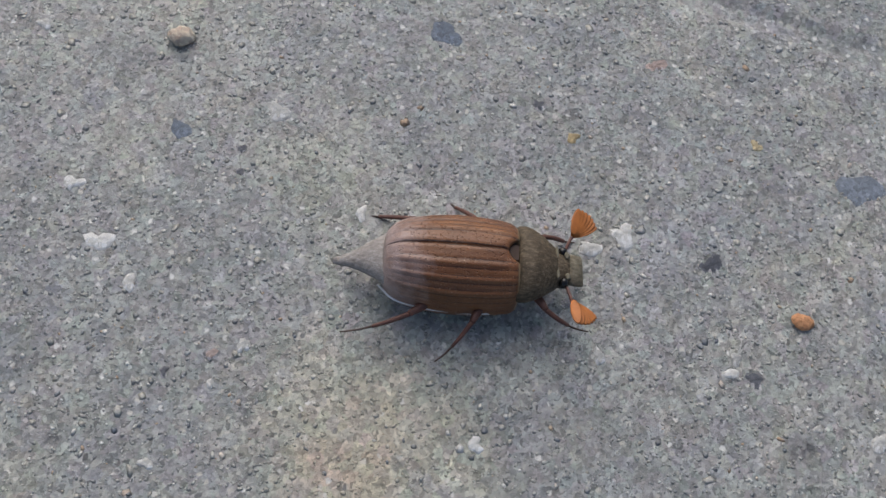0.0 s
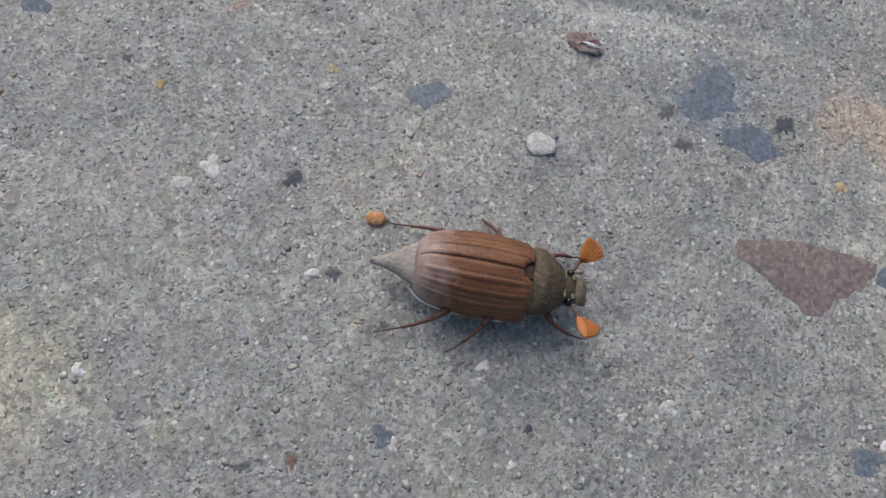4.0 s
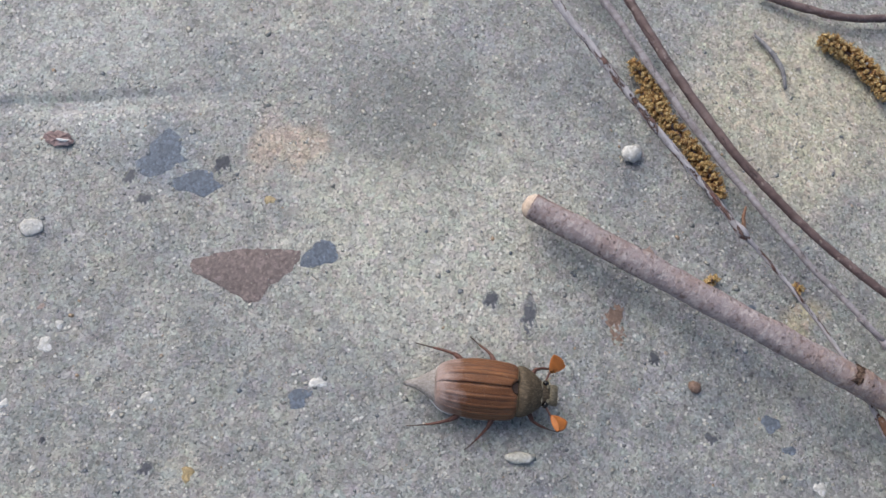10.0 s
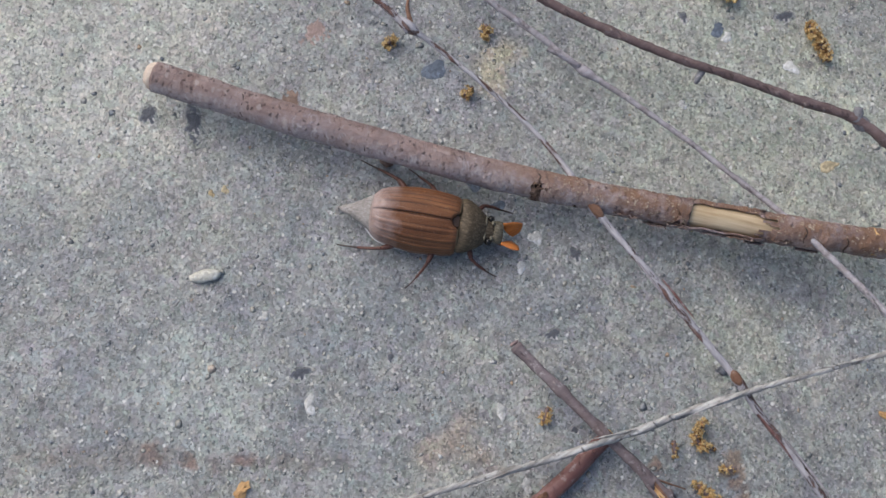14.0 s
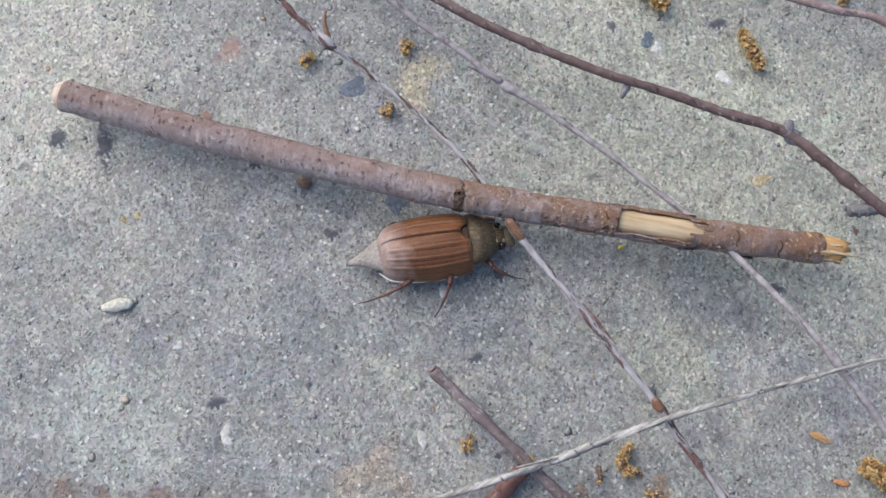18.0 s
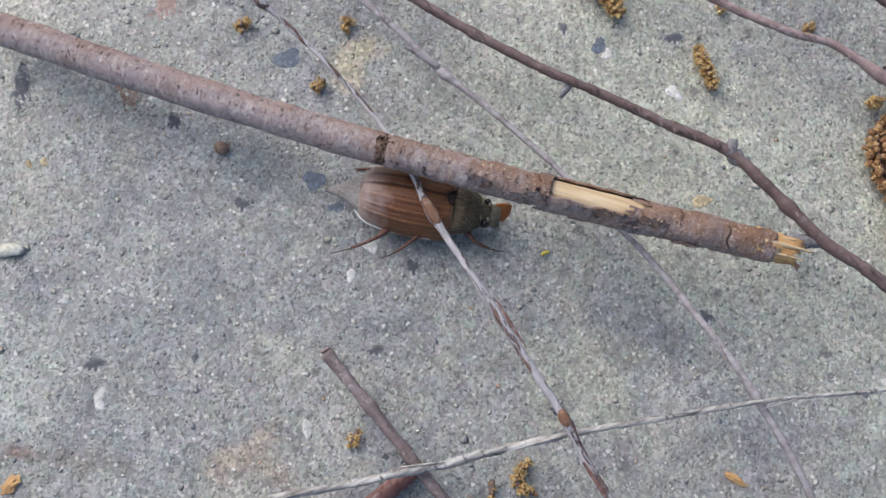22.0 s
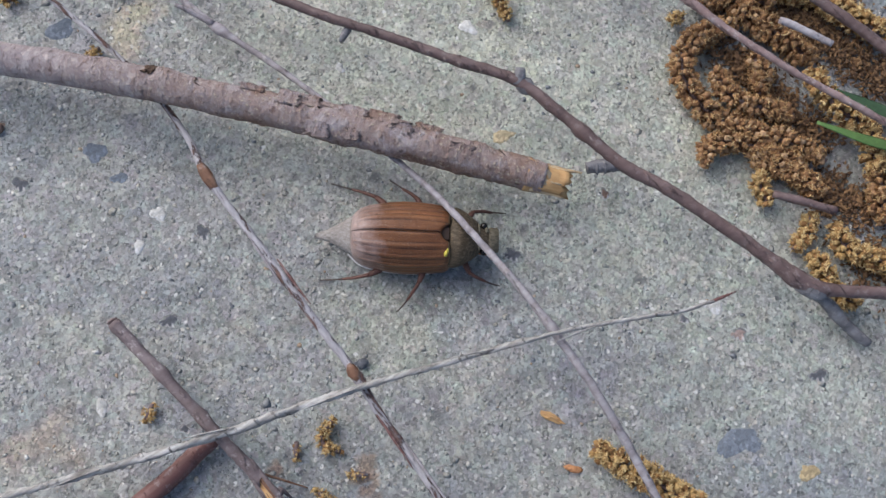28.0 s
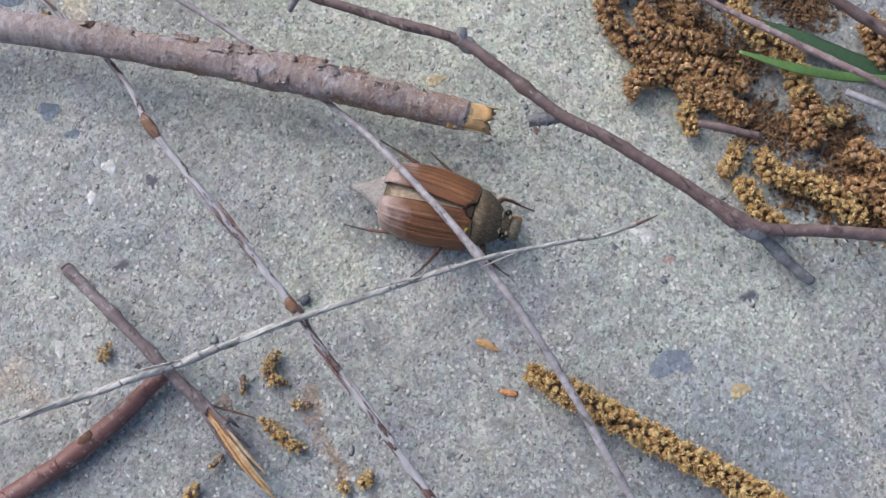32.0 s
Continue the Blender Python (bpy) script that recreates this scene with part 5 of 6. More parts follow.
        C("small crumb of yellow catkin on the paving", [(x - 1.3 * math.cos(a), y - 1.3 * math.sin(a), 0.7), (x, y, 0.9), (x + 1.3 * math.cos(a), y + 1.3 * math.sin(a), 0.7)], r, 1, 60 + k, 1.2, "catkin_crumb")
    return stray


def litter():
    """Dark crumbled catkin litter under the heap; its dark colour also paints the shade between catkins."""
    rng = np.random.default_rng(77)
    knob, fs = ball(1, 1, 1, 4, 3)
    knob = np.array(knob)
    # beds follow the dark hollows of the heap, part litter and part painted shade
    beds = [(302, -141, 0), (303, -146, 0), (303, -151, 0), (304, -159, 0), (306, -164, 0)], [(315, -144, 0), (318, -149, 0), (321, -156, 0), (324, -163, 0)], [(308, -131, 0), (314, -138, 0), (326, -147, 0)], [(298, -184, 0), (303, -191, 0), (307, -200, 0)], [(314, -181, 0), (309, -188, 0), (313, -198, 0), (322, -205, 0)], [(300, -171, 0), (305, -179, 0)]
    line = np.concatenate([spline(bed, 1.0)[:, :2] for bed in beds])
    verts, faces = [], []
    for k in range(9000):
        q = line[rng.integers(len(line))] + rng.normal(0, 2.3, 2)
        r = rng.uniform(0.2, 0.5)
        b = len(verts)
        pts = knob * (r * rng.uniform(0.8, 2.2), r * rng.uniform(0.5, 1.0), r * 0.45) * rng.uniform(0.5, 1.4, (len(knob), 1))
        a = rng.uniform(0, 6.28)
        c, s = math.cos(a), math.sin(a)
        pts = pts @ np.array([(c, s, 0), (-s, c, 0), (0, 0, 1)]) + (q[0], q[1], rng.uniform(-0.2, 0.9))
        verts += pts.tolist()
        faces += [tuple(b + n for n in g) for g in fs]
    tagged(new("catkin_litter", mesh_of("catkin_litter", verts, faces, LITTER_AND_SHADE, smooth=False)), "dark brown crumbled catkin litter, also standing in for shade between catkins", "litter", kind="stuff")


# ---- the beetle: x ahead, y to its left, z up, in millimetres ----
RIBS = ((0.03, 0.5), (0.22, 1), (0.42, 1), (0.62, 1), (0.82, 0.8))


def wing_point(u, v):
    """A point of the wing case's outer face: u from its front to its end, v from the seam to its side."""
    w = 4.55 + 1.05 * math.sin(math.pi * min(1, u * 0.85 + 0.1)) ** 0.8
    h = 4.3 + 1.25 * math.sin(math.pi * (0.2 + 0.6 * u))
    if u > 0.42:
        w *= 1 - 0.17 * ((u - 0.42) / 0.58) ** 1.7
    if u > 0.82:
        e = (u - 0.82) / 0.18
        w *= 0.56 + 0.44 * math.sqrt(max(0, 1 - e ** 2.4))
        h *= 0.5 + 0.5 * math.sqrt(max(0, 1 - e ** 2.2))
    if u < 0.07:
        e = 1 - u / 0.07
        w *= 1 - 0.1 * e * e
        h *= 1 - 0.07 * e * e
    a = v * radians(99)
    rib = sum(k * math.exp(-((v - c) / 0.034) ** 2) for c, k in RIBS) * 0.13 * min(1, 9 * u, 6 * (1 - u))
    rib -= sum(0.045 * math.exp(-((v - c) / 0.014) ** 2) for c in (0.165, 0.275, 0.372, 0.475, 0.572, 0.675)) * min(1, 9 * u, 6 * (1 - u))
    y = (w + rib) * math.sin(a) ** 0.92 if a > 0 else 0
    z = 2.9 + (h + rib) * (max(0.0, math.cos(a)) ** 0.8 if math.cos(a) > 0 else math.cos(a) * 1.5)
    lead = max(0.0, 1 - u / 0.16) * (-1.15 * max(0.0, 1 - (v / 0.17) ** 2) - 0.35 * max(0.0, 1 - v * 1.2))
    shut = 0.12 * max(0.0, 1 - v / 0.05) * (1 if 0.05 < u < 0.95 else 0)
    return 7.1 - 15.6 * u + lead, y + 0.03, z - shut


def wing_case(side):
    """One wing case with its raised ribs and furrows."""
    nu, nv = 48, 66
    verts, faces, uvs = [], [], []
    for i in range(nu + 1):
        for j in range(nv + 1):
            x, y, z = wing_point(i / nu, j / nv)
            verts.append((x - 7.5, side * y, z - 7.0))
            uvs.append((i / nu, j / nv))
    w = nv + 1
    for i in range(nu):
        for j in range(nv):
            f = (i * w + j, i * w + j + 1, (i + 1) * w + j + 1, (i + 1) * w + j)
            faces.append(f if side > 0 else f[::-1])
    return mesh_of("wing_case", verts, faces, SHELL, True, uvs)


def strand(pts, seg=8):
    p = spline(pts, 0.35)
    return sweep(p[:, :3], p[:, 3], seg, 0.03, 1)


def beetle():
    root = new("beetle")
    root.scale = (1.05, 1.05, 1.05)
    tagged(root, "chestnut-brown cockchafer beetle walking on the concrete", "beetle")
    wings = []
    for side in (1, -1):
        w = at(part("wing_case", wing_case(side), root, "ribbed chestnut wing case"), 7.5, 0, 7.0)
        thick = w.modifiers.new("thick", "SOLIDIFY")
        thick.thickness, thick.offset = 0.22 * MM, -1
        wings.append(w)
    xs = [7.4, 6, 3, 0, -3, -6, -8, -9]
    part("abdomen", mesh_of("abdomen", *loft(xs, [3.6, 4.4, 4.9, 5.0, 4.7, 4.0, 3.2, 2.5], [6.4, 6.9, 7.4, 7.6, 7.3, 6.5, 5.6, 5.0], [1.7, 1.4, 1.2, 1.1, 1.2, 1.5, 1.9, 2.3]), BELLY), root, "dark downy underside")
    xs = [-6.6, -8.2, -9.6, -11, -12.4, -13.5, -14.2]
    part("tail", mesh_of("tail", *loft(xs, [3.7, 3.2, 2.35, 1.5, 0.85, 0.55, 0.35], [6.0, 5.6, 5.1, 4.4, 3.6, 3.0, 2.7], [1.8, 2.0, 2.2, 2.2, 2.15, 2.1, 2.1]), TAIL), root, "pale pointed downy tail")
    part("hind_wing", mesh_of("hind_wing", *loft([5.5, 3, 0, -3, -6, -7.9], [2.6, 3.7, 4.0, 3.7, 3.0, 1.8], [7.2, 7.62, 7.8, 7.55, 6.75, 5.9], [6, 6.4, 6.6, 6.4, 5.4, 4.9]), MEMBRANE), root, "pale folded hind wings under the wing cases")
    for side in (1, -1):
        for k, x in enumerate((3.2, 1.1, -1.0, -3.1, -5.1, -6.9)):
            u = (7.1 - x) / 15.6
            y = wing_point(u, 0.98)[1] + 0.02
            back = wing_point(min(1.0, u + 0.06), 0.98)[1] + 0.02
            spot = [(x - 0.95, side * back, 2.0), (x + 0.9, side * y, 2.0), (x - 0.1, side * (y - 0.12), 3.0), (x - 0.95, side * (back - 0.6), 2.0), (x + 0.9, side * (y - 0.6), 2.0), (x - 0.1, side * (y - 0.6), 3.0)]
            fs = [(0, 1, 2), (5, 4, 3), (0, 3, 4, 1), (1, 4, 5, 2), (2, 5, 3, 0)]
            part("side_fleck", mesh_of("side_fleck", spot, fs if side < 0 else [f[::-1] for f in fs], CHALK, False), root, "chalk-white side fleck")
    part("pronotum", mesh_of("pronotum", *loft([6.3, 6.7, 7.2, 7.8, 8.6, 9.5, 10.3, 11.0, 11.5, 11.75], [4.2, 4.65, 4.8, 4.8, 4.55, 4.05, 3.5, 2.95, 2.55, 2.2], [6.3, 6.75, 7.2, 7.5, 7.5, 7.15, 6.65, 6.1, 5.6, 5.2], [2.6, 2.1, 1.9, 1.8, 1.8, 1.8, 2.0, 2.2, 2.5, 2.8], 36), PRONOTUM), root, "hairy olive-brown neck shield")
    scut, sf = [], []
    for k in range(9):
        f = k / 8
        scut.append((6.75 - 1.75 * math.sin(math.pi * f) ** 0.8, 0.95 * math.cos(math.pi * f), 7.25 + 0.2 * math.sin(math.pi * f) - 0.05 * abs(math.cos(math.pi * f))))
    scut += [(x, y, z - 0.7) for x, y, z in scut]
    sf = [tuple(range(8, -1, -1))] + [(k, k + 1, k + 10, k + 9) for k in range(8)]
    part("scutellum", mesh_of("scutellum", scut, [f[::-1] for f in sf], SCUT, False), root, "small dark triangular plate")
    for side in (1, -1):
        rim = [(7.1 - 15.6 * u, side * (wing_point(u, 0.97)[1] - 0.05 + 0.5 * max(0, u - 0.8)), 2.2, r) for u, r in ((0.5, 0.08), (0.62, 0.14), (0.72, 0.18), (0.82, 0.2), (0.92, 0.18))] + [(-8.9, side * 2.7, 2.4, 0.12)]
        part("pale_rim", mesh_of("pale_rim", *strand(rim, 6), CHALK), root, "chalk-white line under the wing case")
    head = part("head", mesh_of("head", *loft([11.0, 11.6, 12.1, 12.6, 13.1, 13.5], [2.0, 2.2, 2.25, 2.05, 1.85, 1.75], [5.2, 5.35, 5.2, 4.95, 4.65, 4.4], [2.4, 2.2, 2.2, 2.3, 2.6, 2.8], 22), PRONOTUM), root, "olive-brown head with a square snout")
    part("snout_plate", mesh_of("snout_plate", *loft([13.0, 13.2, 13.9, 14.6, 14.8], [1.7, 1.95, 2.05, 2.0, 1.7], [4.5, 4.75, 4.5, 4.2, 3.8], [3.4, 3.2, 3.1, 3.1, 3.3], 22), SNOUT), head, "pale olive snout plate")
    for side in (1, -1):
        at(part("eye", mesh_of("eye", *ball(0.62, 0.66, 0.75, 12, 8), EYE), head, "glossy black eye"), 12.35, side * 2.0, 4.35)
        at(part("brow", mesh_of("brow", *ball(0.28, 0.42, 0.14, 9, 6, 0.4), BROW), head, "pale tuft"), 12.75, side * 1.35, 4.95)
        at(part("brow", mesh_of("brow", *ball(0.16, 0.75, 0.12, 9, 6, 0.4, 4), BROW), head, "pale tuft"), 11.5, side * 1.3, 5.45)
    feelers = []
    for side in (1, -1):
        feeler = part("antenna", mesh_of("antenna", *strand([(0, 0, 0, 0.24), (0.5, side * 1.1, 0.5, 0.2), (0.9, side * 2.0, 0.55, 0.2), (1.25, side * 2.6, 0.5, 0.26)]), LEG), root, "fan-shaped orange antenna")
        at(feeler, 12.4, side * 1.7, 4.0)
        for k in range(7):
            f = (k - 3) / 3
            blade, bf = ball(1.85 - 0.12 * abs(f), 0.62, 0.1, 12, 6)
            blade = [(x + 1.6, y, z) for x, y, z in blade]
            plate = part("plate", mesh_of("plate", blade, bf, FAN), feeler)
            at(plate, 1.2, side * 2.5, 0.45 + 0.09 * k, 16 * f, -8 - 5 * f, side * (52 + 26 * f))
        feelers.append(feeler)
    legs = []
    plan = (((9.0, 2.4, 2.3), [(0, 0, 0, 0.75), (0.9, 1.5, 0.55, 0.7), (1.5, 2.5, 0.5, 0.5)], [(1.5, 2.5, 0.5, 0.42), (3.0, 3.0, -0.5, 0.4), (4.4, 3.2, -1.5, 0.32)], [(4.4, 3.2, -1.5, 0.2), (5.6, 3.4, -1.95, 0.17), (6.9, 3.5, -2.15, 0.12)]),
            ((3.4, 3.4, 2.2), [(0, 0, 0, 0.8), (-0.7, 2.0, 0.7, 0.75), (-1.4, 3.5, 0.6, 0.5)], [(-1.4, 3.5, 0.6, 0.42), (-2.4, 4.7, -0.5, 0.36), (-3.4, 5.7, -1.5, 0.28)], [(-3.4, 5.7, -1.5, 0.2), (-4.3, 6.6, -1.95, 0.17), (-5.3, 7.4, -2.08, 0.12)]),
            ((-2.2, 3.4, 2.2), [(0, 0, 0, 0.85), (-1.5, 1.9, 0.5, 0.8), (-2.9, 2.9, 0.3, 0.55)], [(-2.9, 2.9, 0.3, 0.45), (-5.0, 3.5, -0.6, 0.38), (-7.0, 3.9, -1.4, 0.3)], [(-7.0, 3.9, -1.4, 0.2), (-8.8, 4.2, -1.9, 0.17), (-10.6, 4.5, -2.06, 0.12)]))
    for hip, femur, tibia, foot in plan:
        for side in (1, -1):
            flip = lambda pts: [(x, y * side, z, r * 0.72) for x, y, z, r in pts]
            leg = at(part("leg", mesh_of("leg", *strand(flip(femur)), LEG), root, "thin red-brown leg"), hip[0], hip[1] * side, hip[2])
            part("shin", mesh_of("shin", *strand(flip(tibia)), LEG), leg)
            part("foot", mesh_of("foot", *strand(flip(foot), 6), CLAW), leg, "dark thin foot")
            legs.append((leg, hip, side))
    return root, wings, feelers, legs


# (seconds, x, y in mm, heading, roll, pitch in degrees)
BEETLE_PATH = [
    (0, 3.5, -12.1, 0.4, -7, 0, 0),
    (0.5, 8.0, -15.8, -14.2, -7, 0, 0),
    (1, 15.1, -16.9, -10.7, -8, 0, 0),
    (1.5, 23.2, -18.4, -12.2, -8, 0, 0),
    (2, 31.9, -17.9, -7.8, -8, 0, 0),
    (2.5, 40.2, -19.6, -16.3, -7, 0, 0),
    (4.5, 68.3, -28.4, -15.1, -4, 0, 0),
    (5, 76.7, -31.5, -19.3, -4, 0, 0),
    (5.5, 84.5, -34.1, -14.0, 0, 0, 0),
    (6, 90.6, -35.9, -9.3, 0, 0, 0),
    (6.5, 99.0, -39.0, -15.1, 0, 0, 0),
    (7, 105.2, -41.1, -21.2, 0, 0, 0),
    (7.5, 112.8, -44.6, -26.4, 0, 0, 0),
    (8, 119.7, -50.9, -31.6, 0, 0, 0),
    (8.5, 128.0, -55.1, -31.3, 0, 0, 0),
    (9, 134.5, -57.4, -31.9, 0, 0, 0),
    (9.5, 140.3, -64.6, -30.4, 0, 0, 0),
    (10, 146.3, -68.6, -26.7, 0, 0, 0),
    (10.5, 155.5, -72.1, -26.2, 0, 0, 0),
    (11, 161.7, -72.9, -25.7, 0, 0, 0),
    (11.5, 171.3, -76.2, -24.1, 0, 0, 0),
    (12, 176.1, -82.9, -25.1, 0, 0, 0),
    (12.5, 176.7, -86.2, -36.7, 0, 0, 0),
    (13, 179.1, -90.6, -48.1, 0, 0, 0),
    (13.5, 182.1, -92.2, -39.2, 0, 0, 0),
    (14, 186.3, -97.1, -43.4, 0, 0, 0),
    (14.5, 188.0, -100.6, -51.5, 0, 0, 0),
    (15, 190.0, -100.8, -34.1, 0, 0, 0),
    (15.5, 191.9, -104.9, -37.5, -4, 0, 0),
    (17.5, 196.1, -106.7, -28.3, -16, 0, 0),
    (18, 198.8, -108.4, -26.5, -22, 0, 0),
    (18.5, 200.3, -106.7, -25.8, -24, 0, 0),
    (19, 200.3, -108.3, -28.1, -25, 0, 0),
    (19.5, 202.3, -108.1, -25.3, -25, 0, 0),
    (20, 202.9, -108.2, -23.4, -24, 0, 0),
    (20.5, 201.9, -107.3, -25.2, -20, 0, 0),
    (21, 205.3, -107.2, -27.8, -16, 0, 0),
    (21.5, 209.1, -108.0, -32.4, -12, 0, 0),
    (22, 212.0, -109.3, -38.6, -12, 0, 0),
    (22.5, 214.4, -111.8, -44.8, -8, 0, 0),
    (23, 217.3, -114.6, -47.4, -12, 0, 0),
    (23.5, 219.9, -120.4, -44.2, -12, 0, 0),
    (24, 227.0, -121.4, -42.7, -8, 0, 0),
    (24.5, 228.4, -123.6, -46.3, 0, 0, 0),
    (25, 229.8, -128.2, -47.1, 0, 0, 0),
    (25.5, 229.8, -130.0, -44.6, 0, 0, 0),
    (27.5, 234.1, -137.1, -42.2, 0, 0, 0),
    (28, 234.7, -138.5, -35.8, 0, 0, 0),
    (28.5, 234.8, -139.1, -34.4, 0, 0, 0),
    (29, 238.1, -141.1, -35.2, 0, 0, 0),
    (29.5, 240.7, -142.3, -33.0, 0, 0, 0),
    (30, 243.1, -144.1, -32.8, 0, 0, 0),
    (30.5, 243.8, -146.8, -35.9, 0, 0, 0),
    (31, 244.5, -147.8, -40.5, 0, 0, 0),
    (31.5, 244.3, -149.5, -48.1, 0, 0, 0),
    (32, 244.4, -151.8, -51.6, 0, 0, 0),
]


# (seconds, how far each feeler is drawn in under the head)
FEELER_TUCK = (
    ((0, 0), (15.5, 0.1), (17.5, 0.8), (21.2, 0.85), (22, 0.35), (22.5, 0.85), (24, 1), (27, 1), (27.5, 0.7), (28, 1), (30.5, 0.9), (31, 0.6), (32, 0.65)),
    ((0, 0), (15.5, 0.1), (17.5, 0.8), (21, 0.9), (24, 1), (25, 0.85), (25.5, 0.6), (27.5, 0.7), (28.5, 0.95), (32, 1)),
)


def beetle_at(t):
    rows = BEETLE_PATH
    for a, b in zip(rows, rows[1:]):
        if t <= b[0]:
            f = (t - a[0]) / (b[0] - a[0])
            return [x + (y - x) * f for x, y in zip(a, b)]
    return list(rows[-1])


def motions():
    walk(BUG, [(t, pose(x * MM, y * MM, 0, 0, 0, turn) @ pose(0, 0, lift * MM, roll, pitch, 0)) for t, x, y, turn, roll, pitch, lift in BEETLE_PATH])
    # the legs swing with the way that the beetle has gone; left and right, front and back, take turns
    times = [round(0.2 * k, 1) for k in range(161)]
    gone, way, last = [], 0.0, None
    for t in times:
        here = beetle_at(t)
        if last:
            way += math.hypot(here[1] - last[1], here[2] - last[2]) + 0.03 * abs(here[3] - last[3])
        gone.append(way)
        last = here
    for k, (leg, hip, side) in enumerate(LEGS):
        phase = math.pi * ((k // 2 + (side > 0)) % 2)
        rows = []
        for t, w in zip(times, gone):
            s = math.sin(w / 5.5 * 2 * math.pi * 0.5 + phase)
            c = math.cos(w / 5.5 * 2 * math.pi * 0.5 + phase)
            rows.append((t, pose(hip[0] * MM, hip[1] * side * MM, hip[2] * MM, side * 4 * max(0, c), 0, side * 13 * s)))
        walk(leg, rows)
    fold = lambda t: min(1.0, max(0.0, (t - 12.4) / 1.5))
    for k, feeler in enumerate(FEELERS):
        side = 1 - 2 * k
        tuck = lambda t, k=k: float(np.interp(t, *zip(*FEELER_TUCK[k])))
        walk(feeler, [(t, pose((12.4 - 6.0 * tuck(t)) * MM, side * (1.7 - 0.3 * tuck(t)) * MM, (4.0 - 0.8 * tuck(t)) * MM, 0, (5 * math.sin(1.3 * t + k) + 42 * fold(t)) * (1 - 0.35 * tuck(t)), side * (9 * math.sin(0.9 * t + 2 * k) * (1 - 0.6 * fold(t)) - 62 * fold(t)))) for t in times])
    for k, wing in enumerate(WINGS):
        side = 1 - 2 * k
        rows = [(0, 0, 0), (31.3, 0, 0), (31.6, 1.5, 1), (31.8, 3, 2), (32, 4.5, 3)]
        walk(wing, [(t, pose(7.5 * MM, 0, 7.0 * MM, 0, 0, 0) @ pose(0, 0, 0, side * lift, 0, -side * spread)) for t, spread, lift in rows])
    rows = []
    for t, x0, y0, z0, x1, y1, z1, roll in THICK_POSES:
        d = Vector((x1 - x0, y1 - y0, z1 - z0))
        yaw = math.degrees(math.atan2(d.y, d.x))
        dip = -math.degrees(math.atan2(d.z, math.hypot(d.x, d.y)))
        rows.append((t, pose(x0 * MM, y0 * MM, z0 * MM, 0, dip, yaw) @ pose(0, 0, 0, roll)))
    walk(THICK, rows)
    # the peeling twig is lifted while the beetle creeps under it
    base = PEELING.matrix_basis.translation.copy()
    pivot = Vector((213.5 * MM, -113 * MM, 0))
    spin = lambda a: Matrix.Translation(pivot) @ Matrix.Rotation(radians(a), 4, "Z") @ Matrix.Translation(-pivot)
    walk(PEELING, [(t, spin(a) @ Matrix.Translation(base) @ Matrix.Translation((dx * MM, dy * MM, 0)) @ pose(0, 0, 0, -k)) for t, dx, dy, k, a in (
        (0, 4.2, 7.8, 0, 0), (12.0, 4.2, 7.8, 0, 0), (12.2, 1, 1.5, 0, 1.2), (12.5, 0, 0, 0, 2.4), (13, 0, 0, 0, 2.4), (14, 0, 0, 0, 0.9), (15, 0, 0, 0, 0), (18, 0, 0, 0, 0), (20, 0, 0, 0.3, 0), (21.5, 0, 0, 1.1, 0), (22.5, 0, 0, 1.7, 0), (24, 0, 0, 1.5, 0), (25, 0, 0, 0.6, 0), (26.5, 0, 0, 0.2, 0), (32, 0, 0, 0.1, 0))])
    ride = []
    for t in [23.9, 24.1] + [24.5 + 0.25 * k for k in range(31)]:
        _, x, y, turn, roll, pitch, lift = beetle_at(t)
        ride.append((t, pose(x * MM, y * MM, 0, 0, 0, turn) @ pose(0, 0, lift * MM, roll, pitch, 0) @ pose(6.7 * MM, -3.0 * MM, 7.5 * MM, 30, 0, 80)))
    still = pose(ride[0][1].translation.x, ride[0][1].translation.y, 0.35 * MM)
    walk(CRUMB, [(0, still), (23.6, still)] + ride)
    base = SHORT_TWIG.matrix_basis.translation.copy()
    walk(SHORT_TWIG, [(t, Matrix.Translation(base) @ Matrix.Translation((dx * MM, dy * MM, 0))) for t, dx, dy in ((0, 13.5, 1), (12.0, 13.5, 1), (12.2, 2, -4), (12.5, -1, -1.5), (15.5, -1, -1), (23, -0.5, -0.2), (25.5, 0, 0), (32, 0, 0))])
    # a catkin is swept aside as the thick twig rolls
    home = STRAY_CATKIN.matrix_basis.copy()
    aside = pose(267.9 * MM, -175.4 * MM, home.translation.z, 0, 0, -65.5)
    walk(STRAY_CATKIN, [(0, aside), (12.0, aside), (12.3, home), (32, home)])
    base = BROWN_TWIG.matrix_basis.translation.copy()
    walk(BROWN_TWIG, [(t, Matrix.Translation(base) @ Matrix.Translation((dx * MM, dy * MM, 0))) for t, dx, dy in ((0, 0, 0), (29, 0, 0), (30, 0.5, -1.4), (31, 0.4, -3.0), (32, 0.3, -4.0))])


# ---- build ----
PEELING, GREY_TWIG, BROWN_TWIG, SHORT_TWIG = build_twigs()
THICK = thick_twig()
BUG, WINGS, FEELERS, LEGS = beetle()
STRAY_CATKIN = build_catkins()
litter()


def blade(pts, label, mat=None):
    p = spline(pts, 0.8)
    root = tagged(new("grass_blade", mesh_of("grass_blade", *sweep(p[:, :3] - p[0][:3], p[:, 3], 8, 0.02, 3, flat=0.25), mat or LEAF)), label, "grass")
    root.matrix_basis = Matrix.Translation(Vector(p[0][:3]) * MM)


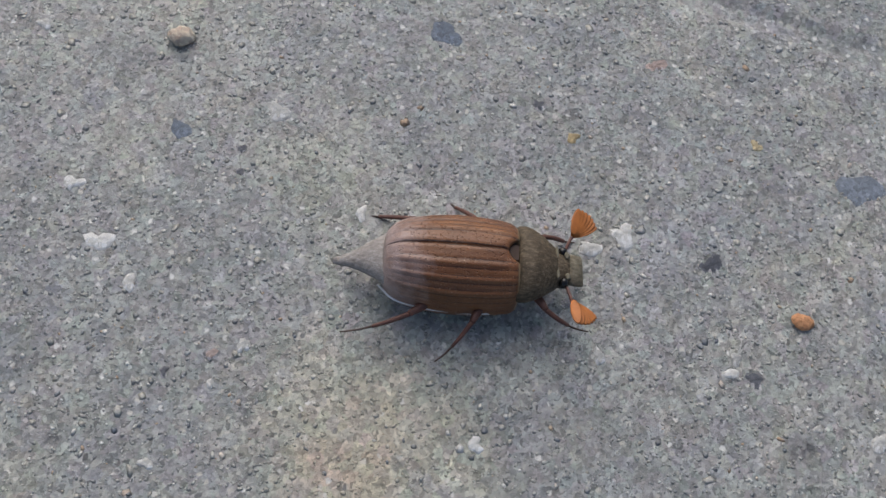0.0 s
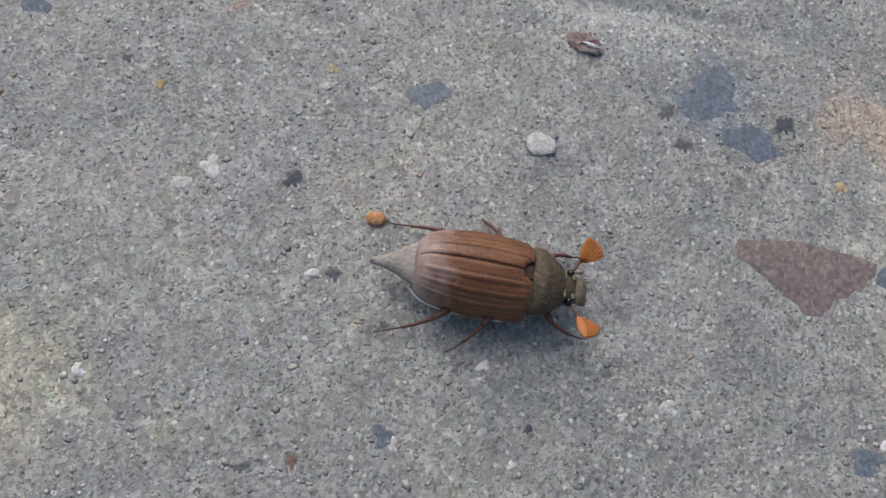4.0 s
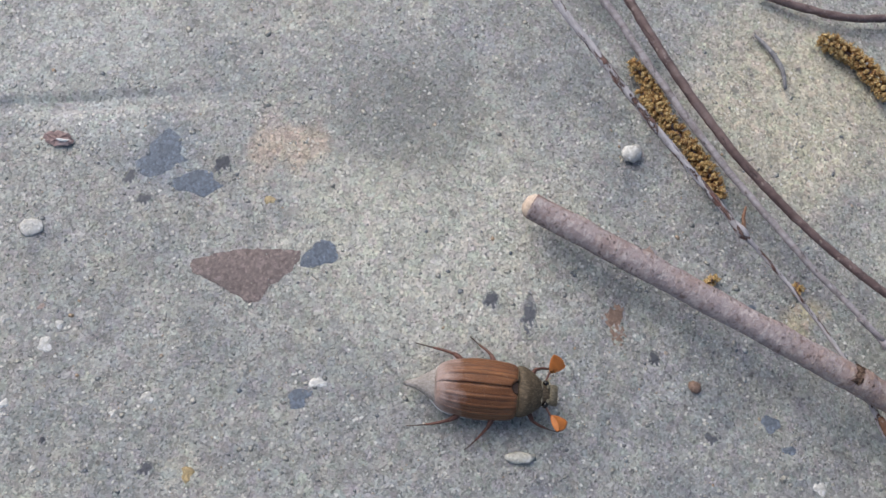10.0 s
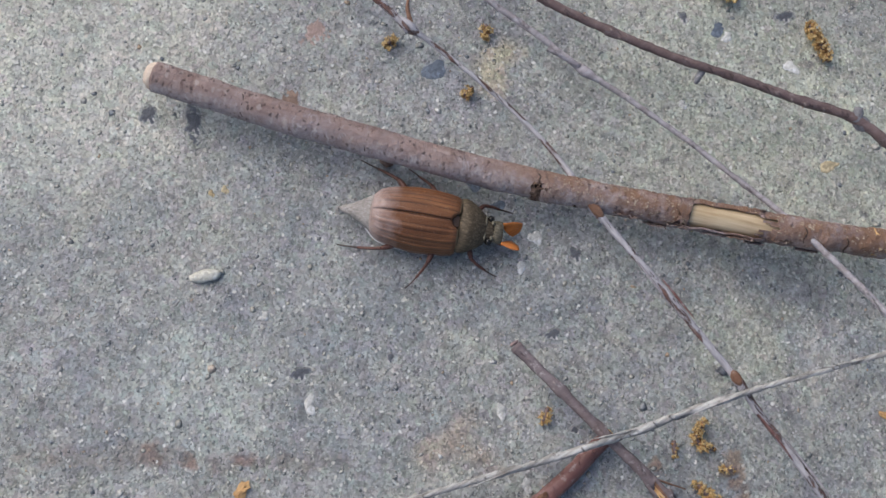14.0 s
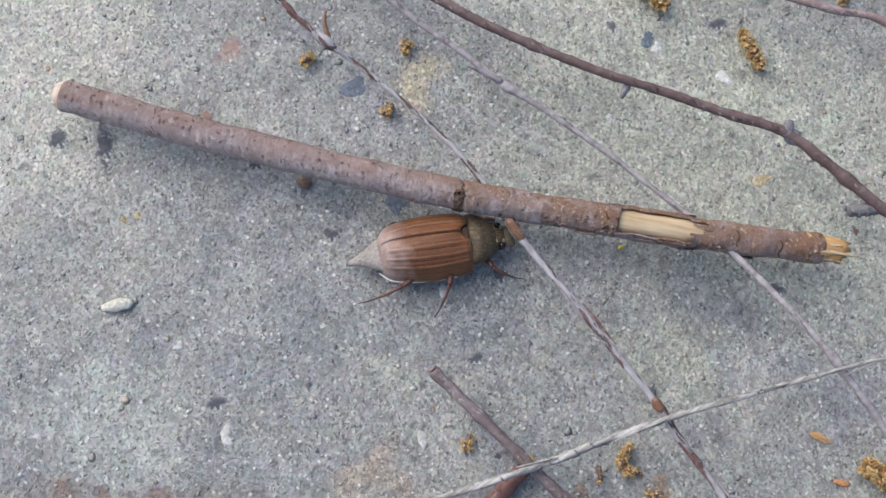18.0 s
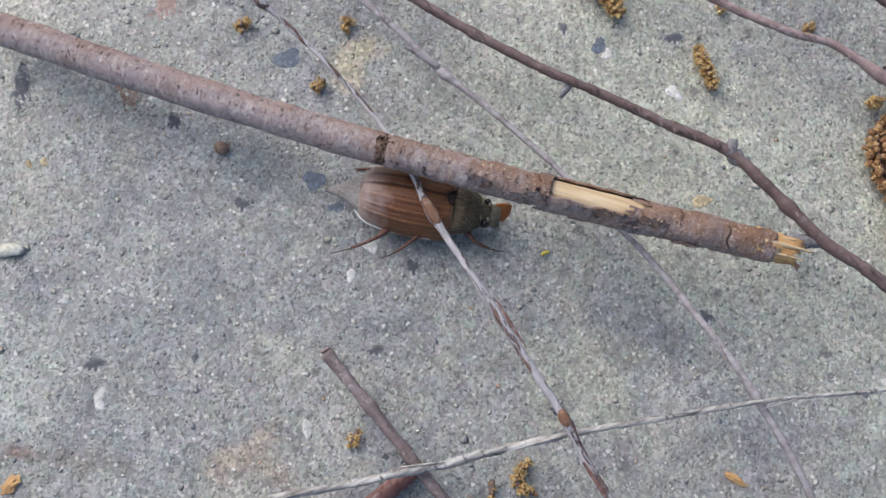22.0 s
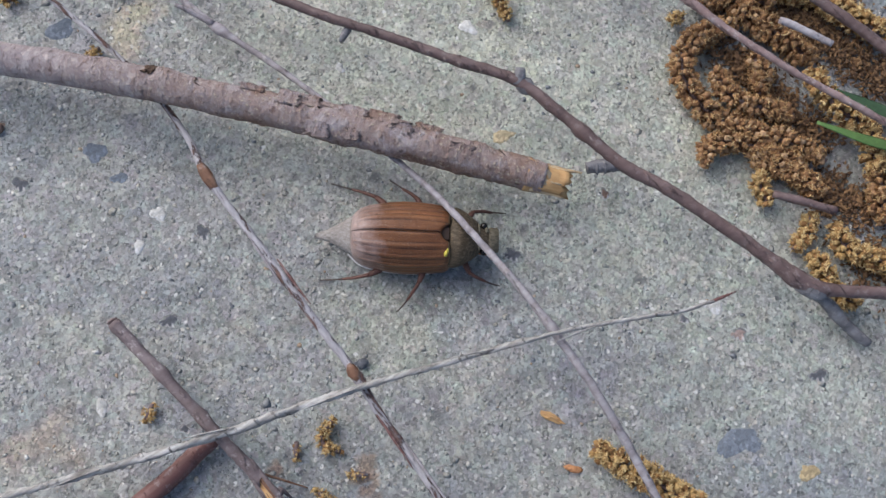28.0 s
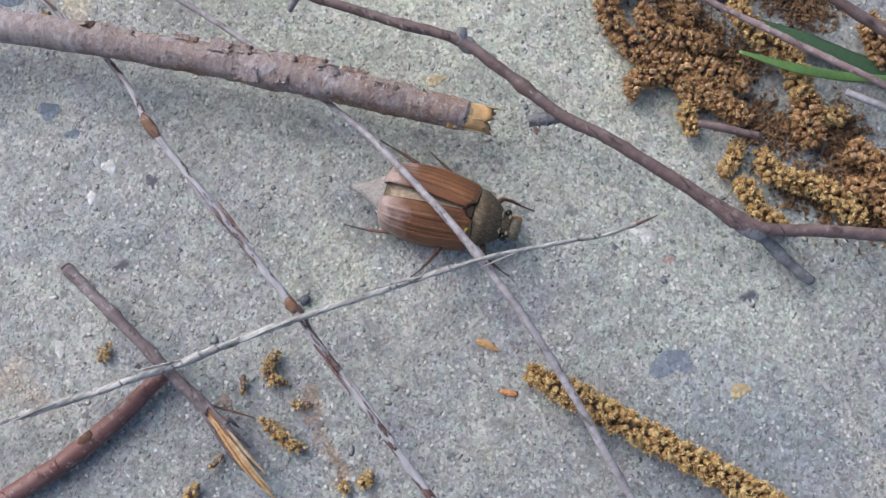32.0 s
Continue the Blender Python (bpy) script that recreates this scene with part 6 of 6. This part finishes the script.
blade([(303.7, -161.3, 6.7, 0.32), (308.5, -168.2, 7.0, 0.85), (312.5, -172.7, 6.9, 0.95), (317.8, -177.3, 6.1, 0.85), (327.5, -183.4, 3.4, 0.53)], "narrow green grass blade among fallen catkins")
blade([(312.3, -158.1, 2.2, 0.8), (316.5, -165.5, 2.4, 1.7), (320.7, -172.9, 2.2, 1.9), (327.5, -183.4, 1.8, 1.4)], "broad dark green grass blade among fallen catkins", LEAF_DARK)
blade([(297.1, -213.7, 1.3, 0.53), (301.2, -220.0, 1.8, 1.27), (310.2, -230.3, 1.3, 0.85)], "short green grass blade beside a twig")

pebble("cream", -34.5, 19.5, 1.75, 1.35, 1.2, 15, "rough pale tan pebble on the concrete", 1)
pebble("orange", 48.2, -14.6, 1.5, 1.05, 0.5, -11, "small orange pebble on the concrete", 3)
pebble("white", 74.5, -4.6, 2.4, 2.0, 0.42, -12, "white quartz pebble on the concrete", 4)
pebble("white", 198.7, -32.5, 2.4, 2.1, 1.6, 20, "whitish pebble beside a twig", 5)
pebble("dark", 217.6, -151.6, 1.0, 0.8, 0.7, 0, "tiny blue-black pebble beside a twig", 6)
pebble("brown", 188.4, -83.9, 1.2, 1.4, 0.7, 20, "small brown crumb on the concrete", 7)
pebble("orange", 236.4, -184.9, 1.6, 0.6, 0.5, -46, "flat orange chip on the concrete", 8)


def pollen_crumb():
    """A yellow crumb that the beetle picks up on its shoulder as it creeps under the twig."""
    p = spline([(-0.75, 0, 0.0, 0.2), (-0.2, 0.12, 0.12, 0.28), (0.35, -0.05, 0.1, 0.3), (0.8, 0.1, 0.0, 0.18)], 0.25)
    return tagged(new("pollen_crumb", mesh_of("pollen_crumb", *sweep(p[:, :3], p[:, 3], 8, 0.18, 9), YELLOW)), "tiny bright yellow crumb clinging to the beetle", "crumb")


CRUMB = pollen_crumb()


def chip(name, label, x, y, l, w, h, turn, mat, seed, ragged=0.34):
    ob = new(name, mesh_of(name, *ball(l, w, h, 14, 7, ragged, seed), mat, ragged < 0.2))
    at(ob, x, y, h * 0.5, 0, 0, turn)
    return tagged(ob, label, "chip")


chip("wood_chip", "pale chip of wood on the concrete", 149.0, -83.6, 3.0, 1.15, 0.65, -24, STONE["chip"], 3, 0.13)
flake = chip("bark_flake", "purple-brown bark flake with a white edge", 84.8, 12.5, 2.8, 1.6, 0.5, -25, BARK_PINK, 4)
at(part("white_edge", mesh_of("white_edge", *ball(1.3, 0.32, 0.25, 10, 5, 0.4, 6), CHALK, False), flake, "white torn edge"), 0.9, -0.5, 0.6)
chip("bark_flake", "small yellow-orange chip on the concrete", 134.0, -119.0, 1.7, 1.0, 0.4, 20, WOOD_RAW, 11)
chip("bark_flake", "small orange chip on the concrete", 238.2, -176.0, 2.1, 0.6, 0.5, -60, WOOD_RAW, 8)

for stones, kind in ((WHITE, "white"), (DARK, "dark"), (BLUE, "blue"), (TAN, "tan"), (PINK, "pink"), (BROWN, "brown")):
    for k in range(len(stones)):
        x, y, rx, ry, turn = stones[k]
        sunk_stone(kind, x, y, rx, ry, turn, 7 * k + len(kind))
pink_slab()
tagged(part("sand_grains", grains("sand_grains", GRAINS, 5, 400000, 170000, 0.115, 0.45, 0.4, 0.5, 0.4), ground), "grey, white and tan sand grains in the concrete", kind="stuff")
tagged(part("coarse_grains", grains("coarse_grains", COARSE, 6, 24000, 6500, 0.3, 0.4, 0.85, 0.62, 0.2), ground), "coarse pale and dark grains half sunk in the concrete", kind="stuff")

motions()
